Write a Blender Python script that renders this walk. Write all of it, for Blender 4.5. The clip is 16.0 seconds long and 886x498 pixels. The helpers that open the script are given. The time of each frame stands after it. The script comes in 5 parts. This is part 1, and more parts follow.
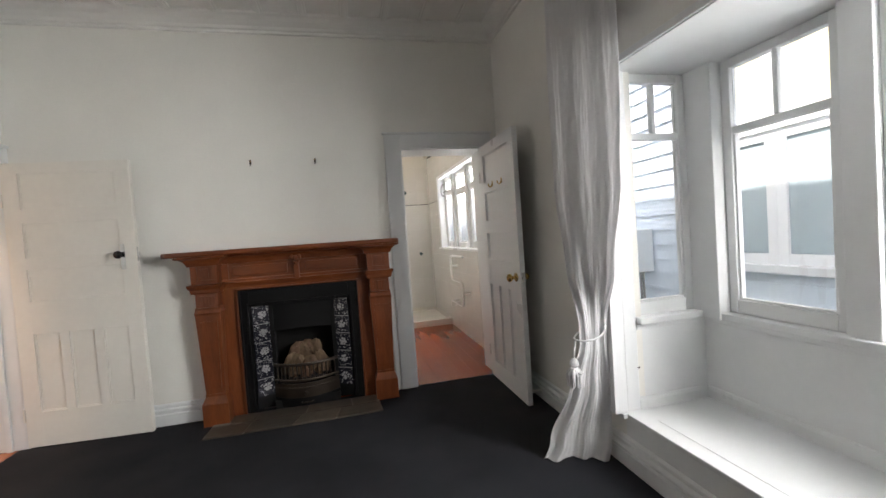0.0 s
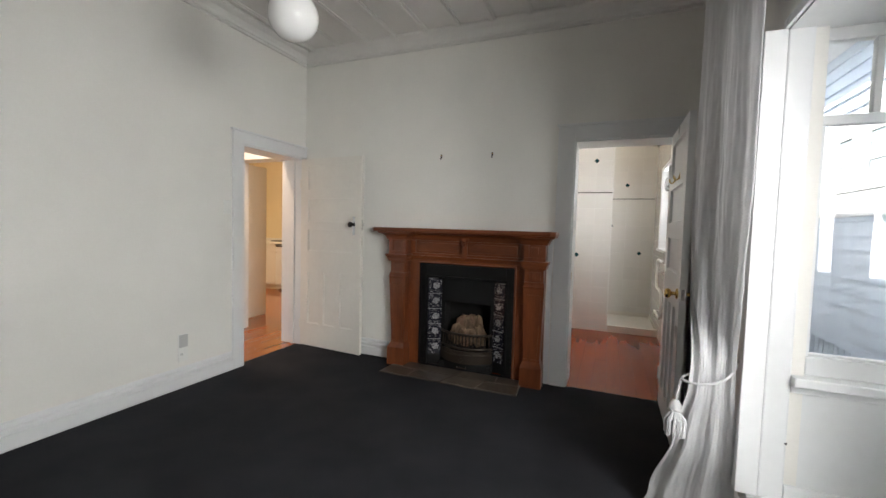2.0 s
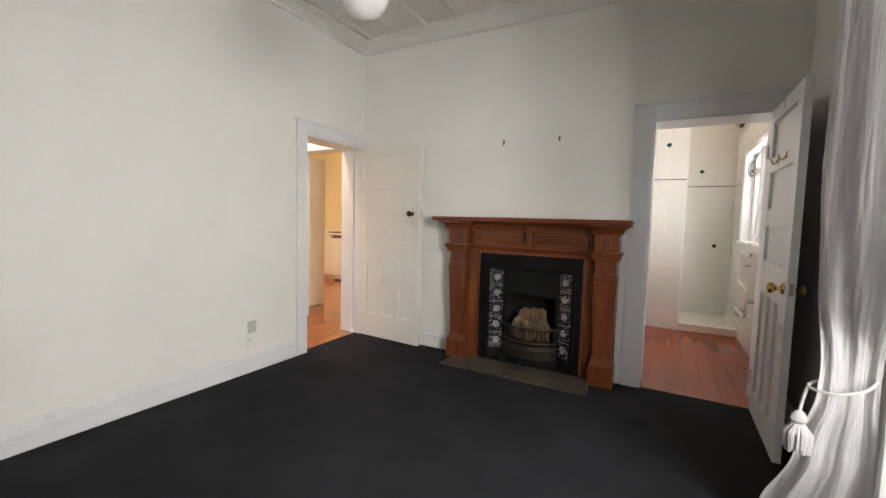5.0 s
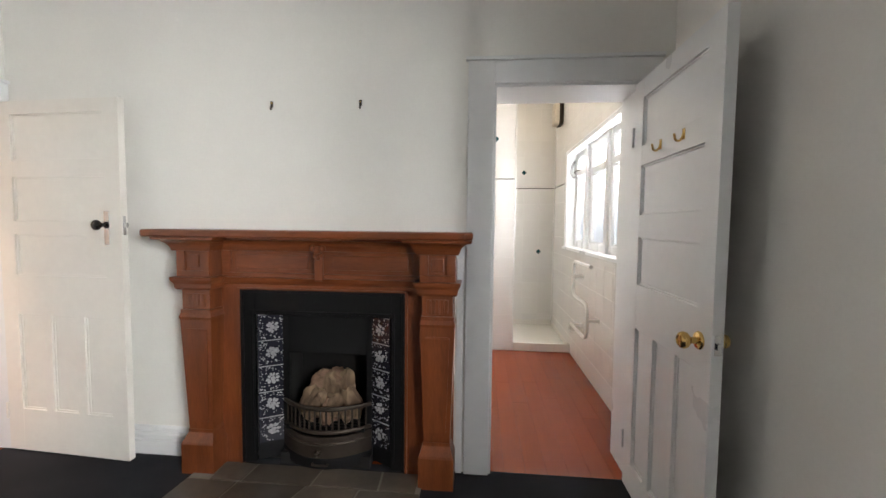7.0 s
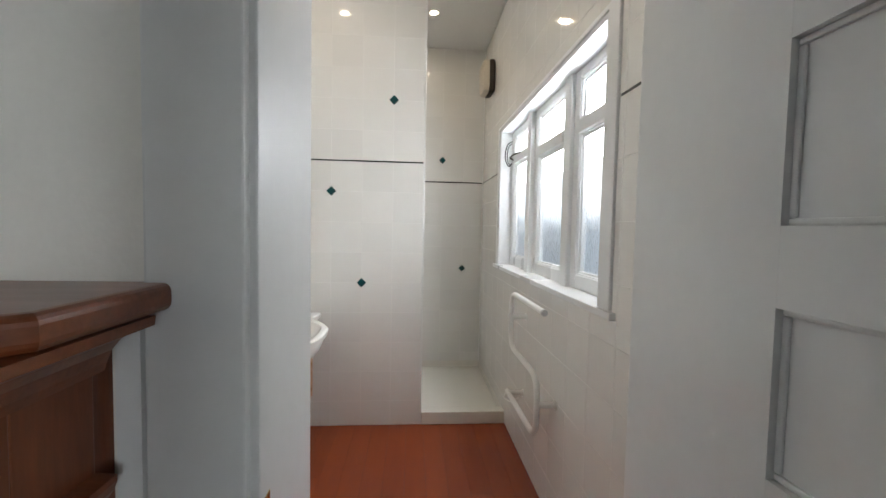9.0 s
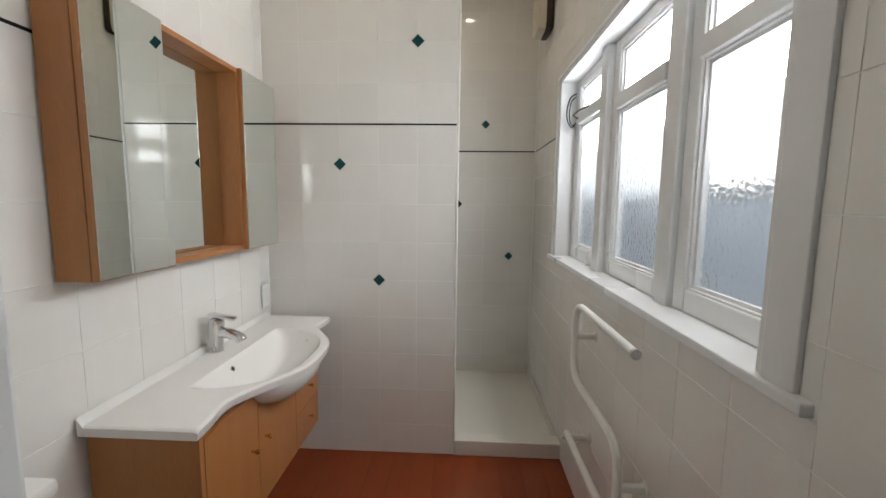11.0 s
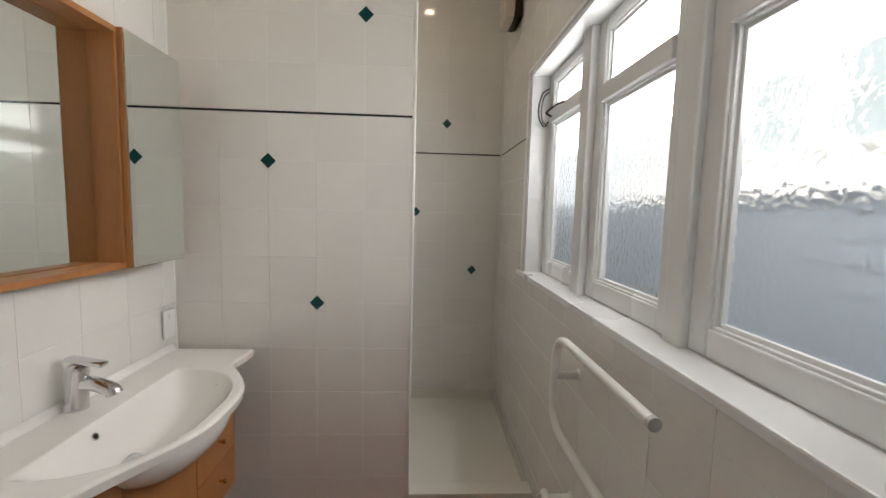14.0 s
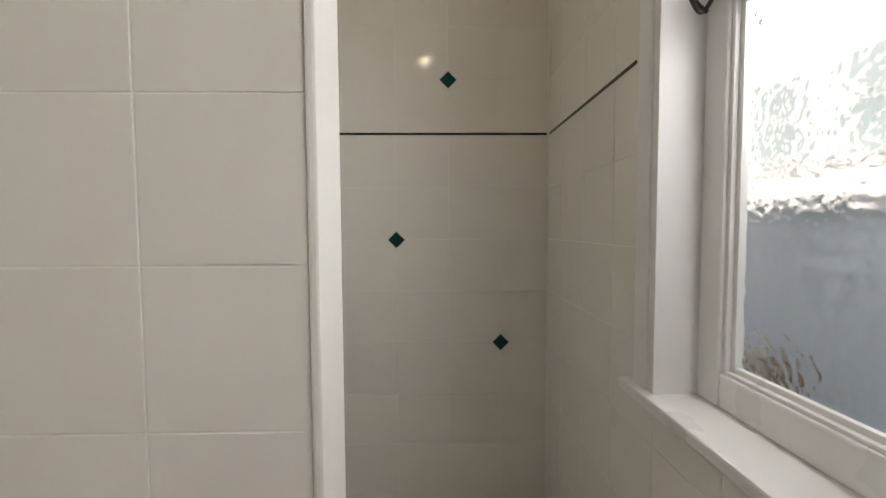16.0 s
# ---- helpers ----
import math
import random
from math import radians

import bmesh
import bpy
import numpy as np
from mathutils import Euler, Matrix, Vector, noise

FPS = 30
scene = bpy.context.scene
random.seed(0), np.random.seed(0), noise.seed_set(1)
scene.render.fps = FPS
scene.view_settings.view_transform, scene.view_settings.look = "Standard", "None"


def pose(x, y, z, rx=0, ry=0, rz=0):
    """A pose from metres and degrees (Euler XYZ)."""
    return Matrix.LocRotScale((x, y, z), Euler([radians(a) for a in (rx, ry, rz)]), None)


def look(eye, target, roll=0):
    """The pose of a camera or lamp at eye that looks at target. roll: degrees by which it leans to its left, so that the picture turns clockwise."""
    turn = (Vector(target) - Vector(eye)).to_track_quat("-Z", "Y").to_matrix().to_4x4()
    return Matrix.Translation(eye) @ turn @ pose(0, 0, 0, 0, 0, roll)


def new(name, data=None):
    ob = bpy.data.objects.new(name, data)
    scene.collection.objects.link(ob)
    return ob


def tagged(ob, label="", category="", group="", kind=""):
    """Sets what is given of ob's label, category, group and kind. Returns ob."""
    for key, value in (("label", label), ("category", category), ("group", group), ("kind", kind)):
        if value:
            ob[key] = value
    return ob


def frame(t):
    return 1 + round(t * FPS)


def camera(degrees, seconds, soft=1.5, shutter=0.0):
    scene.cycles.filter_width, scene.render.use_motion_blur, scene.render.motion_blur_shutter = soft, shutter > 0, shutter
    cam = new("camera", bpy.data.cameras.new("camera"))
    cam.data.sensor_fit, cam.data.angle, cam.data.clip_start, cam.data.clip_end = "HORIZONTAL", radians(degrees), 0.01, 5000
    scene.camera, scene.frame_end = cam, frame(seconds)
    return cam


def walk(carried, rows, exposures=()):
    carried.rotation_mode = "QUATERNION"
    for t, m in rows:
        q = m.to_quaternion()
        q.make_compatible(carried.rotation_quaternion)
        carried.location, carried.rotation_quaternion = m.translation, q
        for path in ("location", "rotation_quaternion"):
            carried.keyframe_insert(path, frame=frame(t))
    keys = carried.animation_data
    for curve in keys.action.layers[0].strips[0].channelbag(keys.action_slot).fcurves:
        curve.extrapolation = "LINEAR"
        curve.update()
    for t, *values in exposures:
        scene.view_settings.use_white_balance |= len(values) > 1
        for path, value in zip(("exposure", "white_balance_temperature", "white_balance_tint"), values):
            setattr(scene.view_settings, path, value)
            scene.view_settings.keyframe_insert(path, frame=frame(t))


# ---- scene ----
cam = camera(94.7, 16.0)
EXPOSURES = [(0, 1.70, 6600, 11), (1, 1.66, 6600, 11), (2, 1.52, 6550, 10), (3, 1.67, 6850, 12), (5.5, 1.84, 6850, 12), (6.5, 2.0, 6800, 12), (7, 2.24, 6500, 11), (7.5, 2.30, 6350, 10), (8, 2.28, 6250, 9), (8.5, 1.90, 6200, 8),
             (11, 1.06, 6400, 9), (12, 1.22, 6450, 10), (13, 1.18, 6500, 10), (14, 0.86, 6700, 10), (15, 0.90, 6800, 10), (16, 0.72, 7000, 11)]
PATH = [
    (0, (0.092, 0.117, 1.258), (0.546, 2.064, 1.187), -4.0),
    (0.5, (0.384, 0.135, 1.269), (0.528, 2.127, 1.163), -3.0),
    (1, (0.619, 0.201, 1.261), (0.454, 2.193, 1.189), -0.2),
    (1.5, (0.785, 0.159, 1.266), (0.277, 2.092, 1.191), 1.3),
    (2, (0.863, 0.067, 1.27), (0.106, 1.916, 1.165), 1.6),
    (2.5, (0.876, -0.025, 1.254), (-0.051, 1.744, 1.145), 1.8),
    (3, (0.875, -0.107, 1.261), (-0.159, 1.601, 1.135), 1.8),
    (5.5, (0.645, 0.32, 1.226), (-0.244, 2.104, 1.070), 1.3),
    (6, (0.583, 0.616, 1.243), (-0.108, 2.488, 1.099), 1.0),
    (6.5, (0.506, 1.001, 1.288), (0.057, 2.945, 1.156), 0.8),
    (7, (0.51, 1.412, 1.291), (0.332, 3.4, 1.175), 0.6),
    (7.5, (0.577, 1.817, 1.3), (0.622, 3.813, 1.185), 0.4),
    (8, (0.636, 2.223, 1.332), (0.828, 4.211, 1.227), 0.4),
    (8.5, (0.719, 2.592, 1.33), (0.91, 4.58, 1.232), 0.8),
    (11, (0.889, 3.529, 1.38), (0.801, 5.514, 1.152), 0.7),
    (11.5, (0.883, 3.524, 1.351), (0.813, 5.496, 1.026), 0.7),
    (12, (0.88, 3.5, 1.295), (0.843, 5.457, 0.886), 1.0),
    (12.5, (0.87, 3.483, 1.295), (0.87, 5.44, 0.884), 1.2),
    (13, (0.859, 3.511, 1.347), (0.89, 5.482, 1.009), 1.4),
    (13.5, (0.879, 3.64, 1.369), (0.942, 5.623, 1.116), 1.5),
    (14, (0.909, 3.873, 1.38), (1.011, 5.862, 1.192), 1.5),
    (14.5, (0.892, 4.168, 1.36), (1.019, 6.158, 1.207), 1.3),
    (15, (0.881, 4.484, 1.381), (1.02, 6.475, 1.244), 0.8),
    (15.5, (0.953, 4.837, 1.392), (1.072, 6.83, 1.271), 0.6),
    (16, (1.004, 5.153, 1.411), (1.047, 7.15, 1.31), -0.3),
]
walk(cam, [(t, look(eye, target, roll)) for t, eye, target, roll in PATH],
     exposures=EXPOSURES)

# ---- world, sun, lamps ----
SUN_ELEVATION, SUN_FROM = 53.0, 265.0  # degrees; compass turn of the sun's side, from +y clockwise
world = bpy.data.worlds.new("world")
scene.world = world
world.use_nodes = True
wn = world.node_tree.nodes
sky = wn.new("ShaderNodeTexSky")
sky.sky_type, sky.sun_disc = "NISHITA", False
sky.sun_elevation, sky.sun_rotation = radians(SUN_ELEVATION), radians(SUN_FROM)
sky.air_density, sky.dust_density = 1.0, 3.0
wn["Background"].inputs["Strength"].default_value = 0.13
world.node_tree.links.new(sky.outputs["Color"], wn["Background"].inputs["Color"])


def lamp(name, kind, m, energy, colour, size=0.1, label=""):
    data = bpy.data.lights.new(name, kind)
    data.energy, data.color = energy, colour
    ob = new(name, data)
    ob.matrix_world = m
    if kind == "SUN":
        data.angle = size
    elif kind == "AREA":
        data.shape, data.size = "DISK", size
    else:
        data.shadow_soft_size = size
    return ob


a, e = radians(SUN_FROM), radians(SUN_ELEVATION)
sun_way = Vector((math.sin(a) * math.cos(e), math.cos(a) * math.cos(e), math.sin(e)))
lamp("sun", "SUN", look(sun_way * 20, (0, 0, 0)), 4.0, (1.0, 0.96, 0.9), radians(1.0))
lamp("kitchen_lamp", "AREA", look((-4.4, 4.6, 2.85), (-4.4, 5.0, 0)), 16, (1.0, 0.78, 0.54), 0.4)
lamp("hall_lamp", "AREA", look((-2.75, 2.9, 2.85), (-2.75, 2.9, 0)), 10, (1.0, 0.74, 0.55), 0.25)
for x, y in ((0.93, 6.1), (0.25, 5.1), (0.93, 4.4)):
    lamp("downlight_lamp", "AREA", look((x, y, 2.97), (x, y, 0)), 0.5, (1.0, 0.78, 0.55), 0.06)
# extra area lamp outside the obscured window, boosts its sky light
bath_sky = lamp("bathroom_sky_fill", "AREA", look((1.63, 5.1, 1.86), (0, 5.1, 1.62)), 13, (0.97, 0.98, 1.0), 1.0)
bath_sky.data.shape, bath_sky.data.size, bath_sky.data.size_y = "RECTANGLE", 1.7, 0.36
# area lamp added outside the bay's two further lights, in place of sky light
sky_lamp = lamp("bay_sky_fill", "AREA", look((2.06, 0.38, 1.5), (0.42, 1.12, 0.97)), 25, (0.975, 0.975, 0.97), 1.0)
sky_lamp.data.shape, sky_lamp.data.size, sky_lamp.data.size_y = "RECTANGLE", 0.92, 0.95
sky_lamp.data.spread = radians(128)

# ---- materials ----
MATS = {}


def mat(name, colour, rough=0.5, metal=0.0, grain=None, bump=0.0, bump_scale=60.0, vary=0.06, scale=(1, 1, 1),
        stain=0.0, spec=0.5, coat=0.0, piece=0.0):
    """A painted, wooden or stone surface: base colour, two scales of variation, fine relief."""
    if name in MATS:
        return MATS[name]
    m = bpy.data.materials.new(name)
    m.use_nodes = True
    nt = m.node_tree
    n, l = nt.nodes, nt.links
    b = n["Principled BSDF"]
    b.inputs["Roughness"].default_value = rough
    b.inputs["Metallic"].default_value = metal
    b.inputs["Specular IOR Level"].default_value = spec
    b.inputs["Coat Weight"].default_value = coat
    b.inputs["Coat Roughness"].default_value = 0.08
    co = n.new("ShaderNodeTexCoord")
    mp = n.new("ShaderNodeMapping")
    mp.inputs["Scale"].default_value = scale
    l.new(co.outputs["Object"], mp.inputs["Vector"])
    big = n.new("ShaderNodeTexNoise")
    big.inputs["Scale"].default_value, big.inputs["Detail"].default_value = 2.3, 4
    l.new(mp.outputs[0], big.inputs["Vector"])
    fine = n.new("ShaderNodeTexNoise")
    fine.inputs["Scale"].default_value, fine.inputs["Detail"].default_value = bump_scale, 6
    l.new(mp.outputs[0], fine.inputs["Vector"])
    mix = n.new("ShaderNodeMix")
    mix.data_type = "RGBA"
    second = grain or tuple(c * (1 - 2 * vary) for c in colour)
    mix.inputs[6].default_value, mix.inputs[7].default_value = (*colour, 1), (*second, 1)
    add = n.new("ShaderNodeMath")
    add.operation = "MULTIPLY_ADD"
    l.new(fine.outputs["Fac"], add.inputs[0])
    add.inputs[1].default_value = 0.6
    l.new(big.outputs["Fac"], add.inputs[2])
    ramp = n.new("ShaderNodeMapRange")
    ramp.inputs["From Min"].default_value, ramp.inputs["From Max"].default_value = 0.5, 1.1
    l.new(add.outputs[0], ramp.inputs["Value"])
    l.new(ramp.outputs[0], mix.inputs[0])
    last = mix.outputs[2]
    if piece:
        info = n.new("ShaderNodeObjectInfo")
        shift = n.new("ShaderNodeMath")
        shift.operation = "MULTIPLY"
        shift.inputs[1].default_value = 37.0
        l.new(info.outputs["Random"], shift.inputs[0])
        l.new(shift.outputs[0], mp.inputs["Location"])
        hsv = n.new("ShaderNodeHueSaturation")
        r2 = n.new("ShaderNodeMapRange")
        r2.inputs["To Min"].default_value, r2.inputs["To Max"].default_value = 1 - piece, 1 + piece
        l.new(info.outputs["Random"], r2.inputs["Value"])
        l.new(r2.outputs[0], hsv.inputs["Value"])
        l.new(last, hsv.inputs["Color"])
        last = hsv.outputs[0]
    l.new(last, b.inputs["Base Color"])
    if stain:
        rr = n.new("ShaderNodeMapRange")
        rr.inputs["To Min"].default_value, rr.inputs["To Max"].default_value = max(0.02, rough - stain), rough + stain
        l.new(big.outputs["Fac"], rr.inputs["Value"])
        l.new(rr.outputs[0], b.inputs["Roughness"])
    if bump:
        bp = n.new("ShaderNodeBump")
        bp.inputs["Strength"].default_value, bp.inputs["Distance"].default_value = bump, 0.004
        l.new(fine.outputs["Fac"], bp.inputs["Height"])
        l.new(bp.outputs[0], b.inputs["Normal"])
    MATS[name] = m
    return m


def soft_cloth(m, colour, share):
    """Lets part of the light through a cloth."""
    n, l = m.node_tree.nodes, m.node_tree.links
    tr = n.new("ShaderNodeBsdfTranslucent")
    tr.inputs["Color"].default_value = (*colour, 1)
    mx = n.new("ShaderNodeMixShader")
    mx.inputs[0].default_value = share
    l.new(n["Principled BSDF"].outputs[0], mx.inputs[1])
    l.new(tr.outputs[0], mx.inputs[2])
    l.new(mx.outputs[0], n["Material Output"].inputs["Surface"])


def glow(name, colour, strength):
    m = bpy.data.materials.new(name)
    m.use_nodes = True
    b = m.node_tree.nodes["Principled BSDF"]
    b.inputs["Base Color"].default_value = (*colour, 1)
    b.inputs["Emission Color"].default_value = (*colour, 1)
    b.inputs["Emission Strength"].default_value = strength
    return m


def glass(name, rough=0.0, bump=0.0, scale=40.0, ior=1.45, colour=(1, 1, 1)):
    m = bpy.data.materials.new(name)
    m.use_nodes = True
    n, l = m.node_tree.nodes, m.node_tree.links
    b = n["Principled BSDF"]
    b.inputs["Base Color"].default_value = (*colour, 1)
    b.inputs["Transmission Weight"].default_value = 1
    b.inputs["Roughness"].default_value, b.inputs["IOR"].default_value = rough, ior
    if bump:
        co = n.new("ShaderNodeTexCoord")
        v = n.new("ShaderNodeTexVoronoi")
        v.feature = "SMOOTH_F1"
        v.inputs["Scale"].default_value = scale
        l.new(co.outputs["Object"], v.inputs["Vector"])
        bp = n.new("ShaderNodeBump")
        bp.inputs["Strength"].default_value, bp.inputs["Distance"].default_value = bump, 0.01
        l.new(v.outputs["Distance"], bp.inputs["Height"])
        l.new(bp.outputs[0], b.inputs["Normal"])
    return m


WALL = mat("wall_paint", (0.82, 0.805, 0.76), 0.75, bump=0.12, bump_scale=90, vary=0.03)
WHITE = mat("white_gloss_paint", (0.775, 0.785, 0.785), 0.30, bump=0.06, bump_scale=25, vary=0.03, stain=0.08)
CREAM = mat("cream_door_paint", (0.80, 0.77, 0.71), 0.38, bump=0.06, bump_scale=25, vary=0.04, stain=0.08)
CEIL = mat("ceiling_paint", (0.74, 0.73, 0.70), 0.7, bump=0.05, vary=0.04)
CARPET = mat("charcoal_carpet", (0.0165, 0.017, 0.020), 0.97, grain=(0.033, 0.034, 0.040), bump=0.9, bump_scale=420, spec=0.1)
HONEY = mat("varnished_honey_boards", (0.42, 0.13, 0.035), 0.2, grain=(0.30, 0.085, 0.022), bump=0.008, bump_scale=30, scale=(6, 0.7, 6), stain=0.05, coat=0.4, piece=0.10)
FLOORWOOD = mat("varnished_matai_boards", (0.27, 0.052, 0.012), 0.26, grain=(0.24, 0.045, 0.0105), bump=0.0, bump_scale=9,
                scale=(6, 0.7, 6), stain=0.0, coat=0.12, spec=0.32, piece=0.07)
RIMU = mat("stained_rimu", (0.215, 0.060, 0.018), 0.33, grain=(0.095, 0.022, 0.006), bump=0.06, bump_scale=22, scale=(1, 6, 6), stain=0.08, coat=0.2)
RIMU_UP = mat("stained_rimu_upright", (0.215, 0.060, 0.018), 0.33, grain=(0.095, 0.022, 0.006), bump=0.05, bump_scale=22, scale=(7, 7, 0.8), stain=0.08, coat=0.2)
IRON = mat("black_cast_iron", (0.0035, 0.0035, 0.004), 0.6, metal=0.0, spec=0.22, bump=0.2, bump_scale=160, vary=0.2)
SOOT = mat("sooty_brick", (0.006, 0.0055, 0.005), 0.95, bump=0.4, bump_scale=40, vary=0.3)
SLATE = mat("slate_tile", (0.032, 0.028, 0.024), 0.38, grain=(0.115, 0.088, 0.066), bump=0.35, bump_scale=14, piece=0.35, stain=0.15)
GROUT = mat("cement_grout", (0.24, 0.22, 0.19), 0.9, bump=0.3, bump_scale=200)
TILE = mat("glazed_white_tile", (0.80, 0.785, 0.745), 0.07, bump=0.006, bump_scale=8, vary=0.02, piece=0.02)
TILEGROUT = mat("off_white_grout", (0.88, 0.87, 0.83), 0.8, bump=0.2, bump_scale=220)
TEAL = mat("teal_glazed_insert", (0.004, 0.07, 0.075), 0.12, grain=(0.002, 0.03, 0.04), bump_scale=60)
BLACK = mat("black_trim", (0.012, 0.012, 0.014), 0.3)
LINE = mat("dark_green_line", (0.008, 0.018, 0.018), 0.2)
BEECH = mat("beech_veneer", (0.46, 0.20, 0.065), 0.35, grain=(0.36, 0.145, 0.045), bump=0.03, bump_scale=40, scale=(5, 5, 0.6), stain=0.06)
CERAMIC = mat("white_ceramic", (0.84, 0.83, 0.80), 0.22, vary=0.01, coat=0.12)
CHROME = mat("chrome", (0.75, 0.75, 0.76), 0.08, metal=1.0, vary=0.02)
BRASS = mat("polished_brass", (0.72, 0.50, 0.18), 0.18, metal=1.0, vary=0.08)
PLASTIC = mat("white_plastic", (0.80, 0.80, 0.77), 0.35, vary=0.02)
BAKELITE = mat("black_bakelite", (0.010, 0.010, 0.010), 0.2)
LINEN = mat("white_cotton", (0.80, 0.80, 0.81), 0.95, bump=0.55, bump_scale=38, vary=0.05, spec=0.15)
soft_cloth(LINEN, (0.76, 0.75, 0.75), 0.5)
BOARDS = mat("blue_grey_weatherboard_paint", (0.64, 0.71, 0.785), 0.55, bump=0.08, bump_scale=30, vary=0.04)
EARTH = mat("gravel_and_dirt", (0.16, 0.14, 0.12), 0.95, bump=0.6, bump_scale=60, vary=0.25)
ROOF = mat("grey_roofing", (0.14, 0.15, 0.16), 0.6, bump=0.1)
CREAMWALL = mat("cream_kitchen_paint", (0.78, 0.66, 0.44), 0.7, bump=0.08, bump_scale=90, vary=0.03)
MIRROR = mat("mirror_silver", (0.80, 0.84, 0.81), 0.01, metal=1.0, vary=0.0)
BRONZE = mat("aged_bronze", (0.055, 0.042, 0.032), 0.5, metal=0.7, bump=0.2, bump_scale=120, vary=0.2)
TILEDARK = mat("dark_glazed_tile", (0.018, 0.018, 0.026), 0.12, vary=0.1)
TILEWHITE = mat("white_tile_glaze", (0.50, 0.49, 0.49), 0.2, grain=(0.20, 0.20, 0.21), bump_scale=90)
PAPER = mat("pale_scorched_log", (0.30, 0.205, 0.125), 0.95, grain=(0.045, 0.025, 0.014), bump=0.5, bump_scale=16, scale=(1.6, 1.6, 0.8))
BARK = mat("split_kindling", (0.22, 0.13, 0.08), 0.9, grain=(0.10, 0.06, 0.04), bump=0.6, bump_scale=40, scale=(1, 1, 5))
OPAL = mat("opal_glass", (0.85, 0.85, 0.83), 0.12, vary=0.01, coat=0.3)
SMOKE = mat("grey_plastic", (0.30, 0.29, 0.28), 0.5, vary=0.05)
TRAY = mat("cream_acrylic", (0.80, 0.77, 0.70), 0.25, vary=0.02, bump=0.02)
SOCKETGREY = mat("aged_grey_plastic", (0.52, 0.52, 0.51), 0.4, vary=0.04)
GREYCAP = mat("pale_grey_plastic", (0.50, 0.50, 0.49), 0.4, vary=0.03)
BEIGE = mat("cream_plastic", (0.62, 0.56, 0.46), 0.4, vary=0.04)
CABINET = mat("cream_laminate", (0.78, 0.75, 0.68), 0.35, vary=0.03)
BLIND = mat("cream_blind_behind_glass", (0.62, 0.55, 0.36), 0.12, vary=0.05)
TAN = mat("tan_painted_metal", (0.42, 0.25, 0.13), 0.5, vary=0.1)
# pale base colour paints a hazy reflection into these opaque panes
HAZEGLASS = mat("hazed_window_glass", (0.42, 0.50, 0.53), 0.06, vary=0.1)
LENS = glow("downlight_lens", (1.0, 0.80, 0.55), 12.0)
CLEAR = glass("window_glass")
FROST = glass("hammered_glass", 0.08, 0.13, 70.0)

# ---- mesh helpers ----


def add_box(bm, x0, x1, y0, y1, z0, z1, bevel=0.0):
    r = bmesh.ops.create_cube(bm, size=1, matrix=Matrix.Translation(((x0 + x1) / 2, (y0 + y1) / 2, (z0 + z1) / 2)) @ Matrix.Diagonal((x1 - x0, y1 - y0, z1 - z0, 1)))
    if bevel:
        edges = list({ed for v in r["verts"] for ed in v.link_edges})
        bmesh.ops.bevel(bm, geom=edges, offset=bevel, segments=2, affect="EDGES", profile=0.6)
    return r["verts"]


def box(x0, x1, y0, y1, z0, z1, bevel=0.0):
    bm = bmesh.new()
    add_box(bm, x0, x1, y0, y1, z0, z1, bevel)
    return bm


def boxes(*rows, bevel=0.0):
    bm = bmesh.new()
    for r in rows:
        add_box(bm, *r, bevel)
    return bm


def mesh_of(name, bm, material, smooth=False):
    me = bpy.data.meshes.new(name)
    bmesh.ops.recalc_face_normals(bm, faces=bm.faces)
    bm.to_mesh(me)
    bm.free()
    me.materials.append(material)
    if smooth:
        for p in me.polygons:
            p.use_smooth = True
        me.set_sharp_from_angle(angle=radians(40))
    return me


def part(name, bm, material, parent=None, label="", smooth=False):
    ob = new(name, mesh_of(name, bm, material, smooth))
    if parent is not None:
        ob.parent = parent
    if label:
        ob["label"] = label
    return ob


def thing(name, label, category, at=(0, 0, 0), group="", kind=""):
    ob = new(name)
    ob.empty_display_size = 0.1
    ob.location = at
    return tagged(ob, label, category, group, kind)


def structure(name, bm, material, label="", category="", smooth=False):
    return tagged(part(name, bm, material, None, "", smooth), label, category, "", "structure")


def sweep(profile, path, closed=False):
    """A moulding: profile points (out, up) carried along a path in plan with mitred corners; out is to the path's left."""
    bm = bmesh.new()
    rings = []
    n = len(path)
    for i, p in enumerate(path):
        p = Vector(p)
        d0 = (p - Vector(path[i - 1])).normalized() if i > 0 else None
        d1 = (Vector(path[i + 1]) - p).normalized() if i < n - 1 else None
        d0, d1 = d0 or d1, d1 or d0
        n0, n1 = Vector((-d0.y, d0.x)), Vector((-d1.y, d1.x))
        m = (n0 + n1).normalized()
        m /= max(0.2, m.dot(n0))
        rings.append([bm.verts.new((p.x + m.x * o, p.y + m.y * o, u)) for o, u in profile])
    for r0, r1 in zip(rings, rings[1:]):
        for i in range(len(profile)):
            j = (i + 1) % len(profile)
            bm.faces.new((r0[i], r0[j], r1[j], r1[i]))
    bm.faces.new(rings[0])
    bm.faces.new(rings[-1][::-1])
    return bm


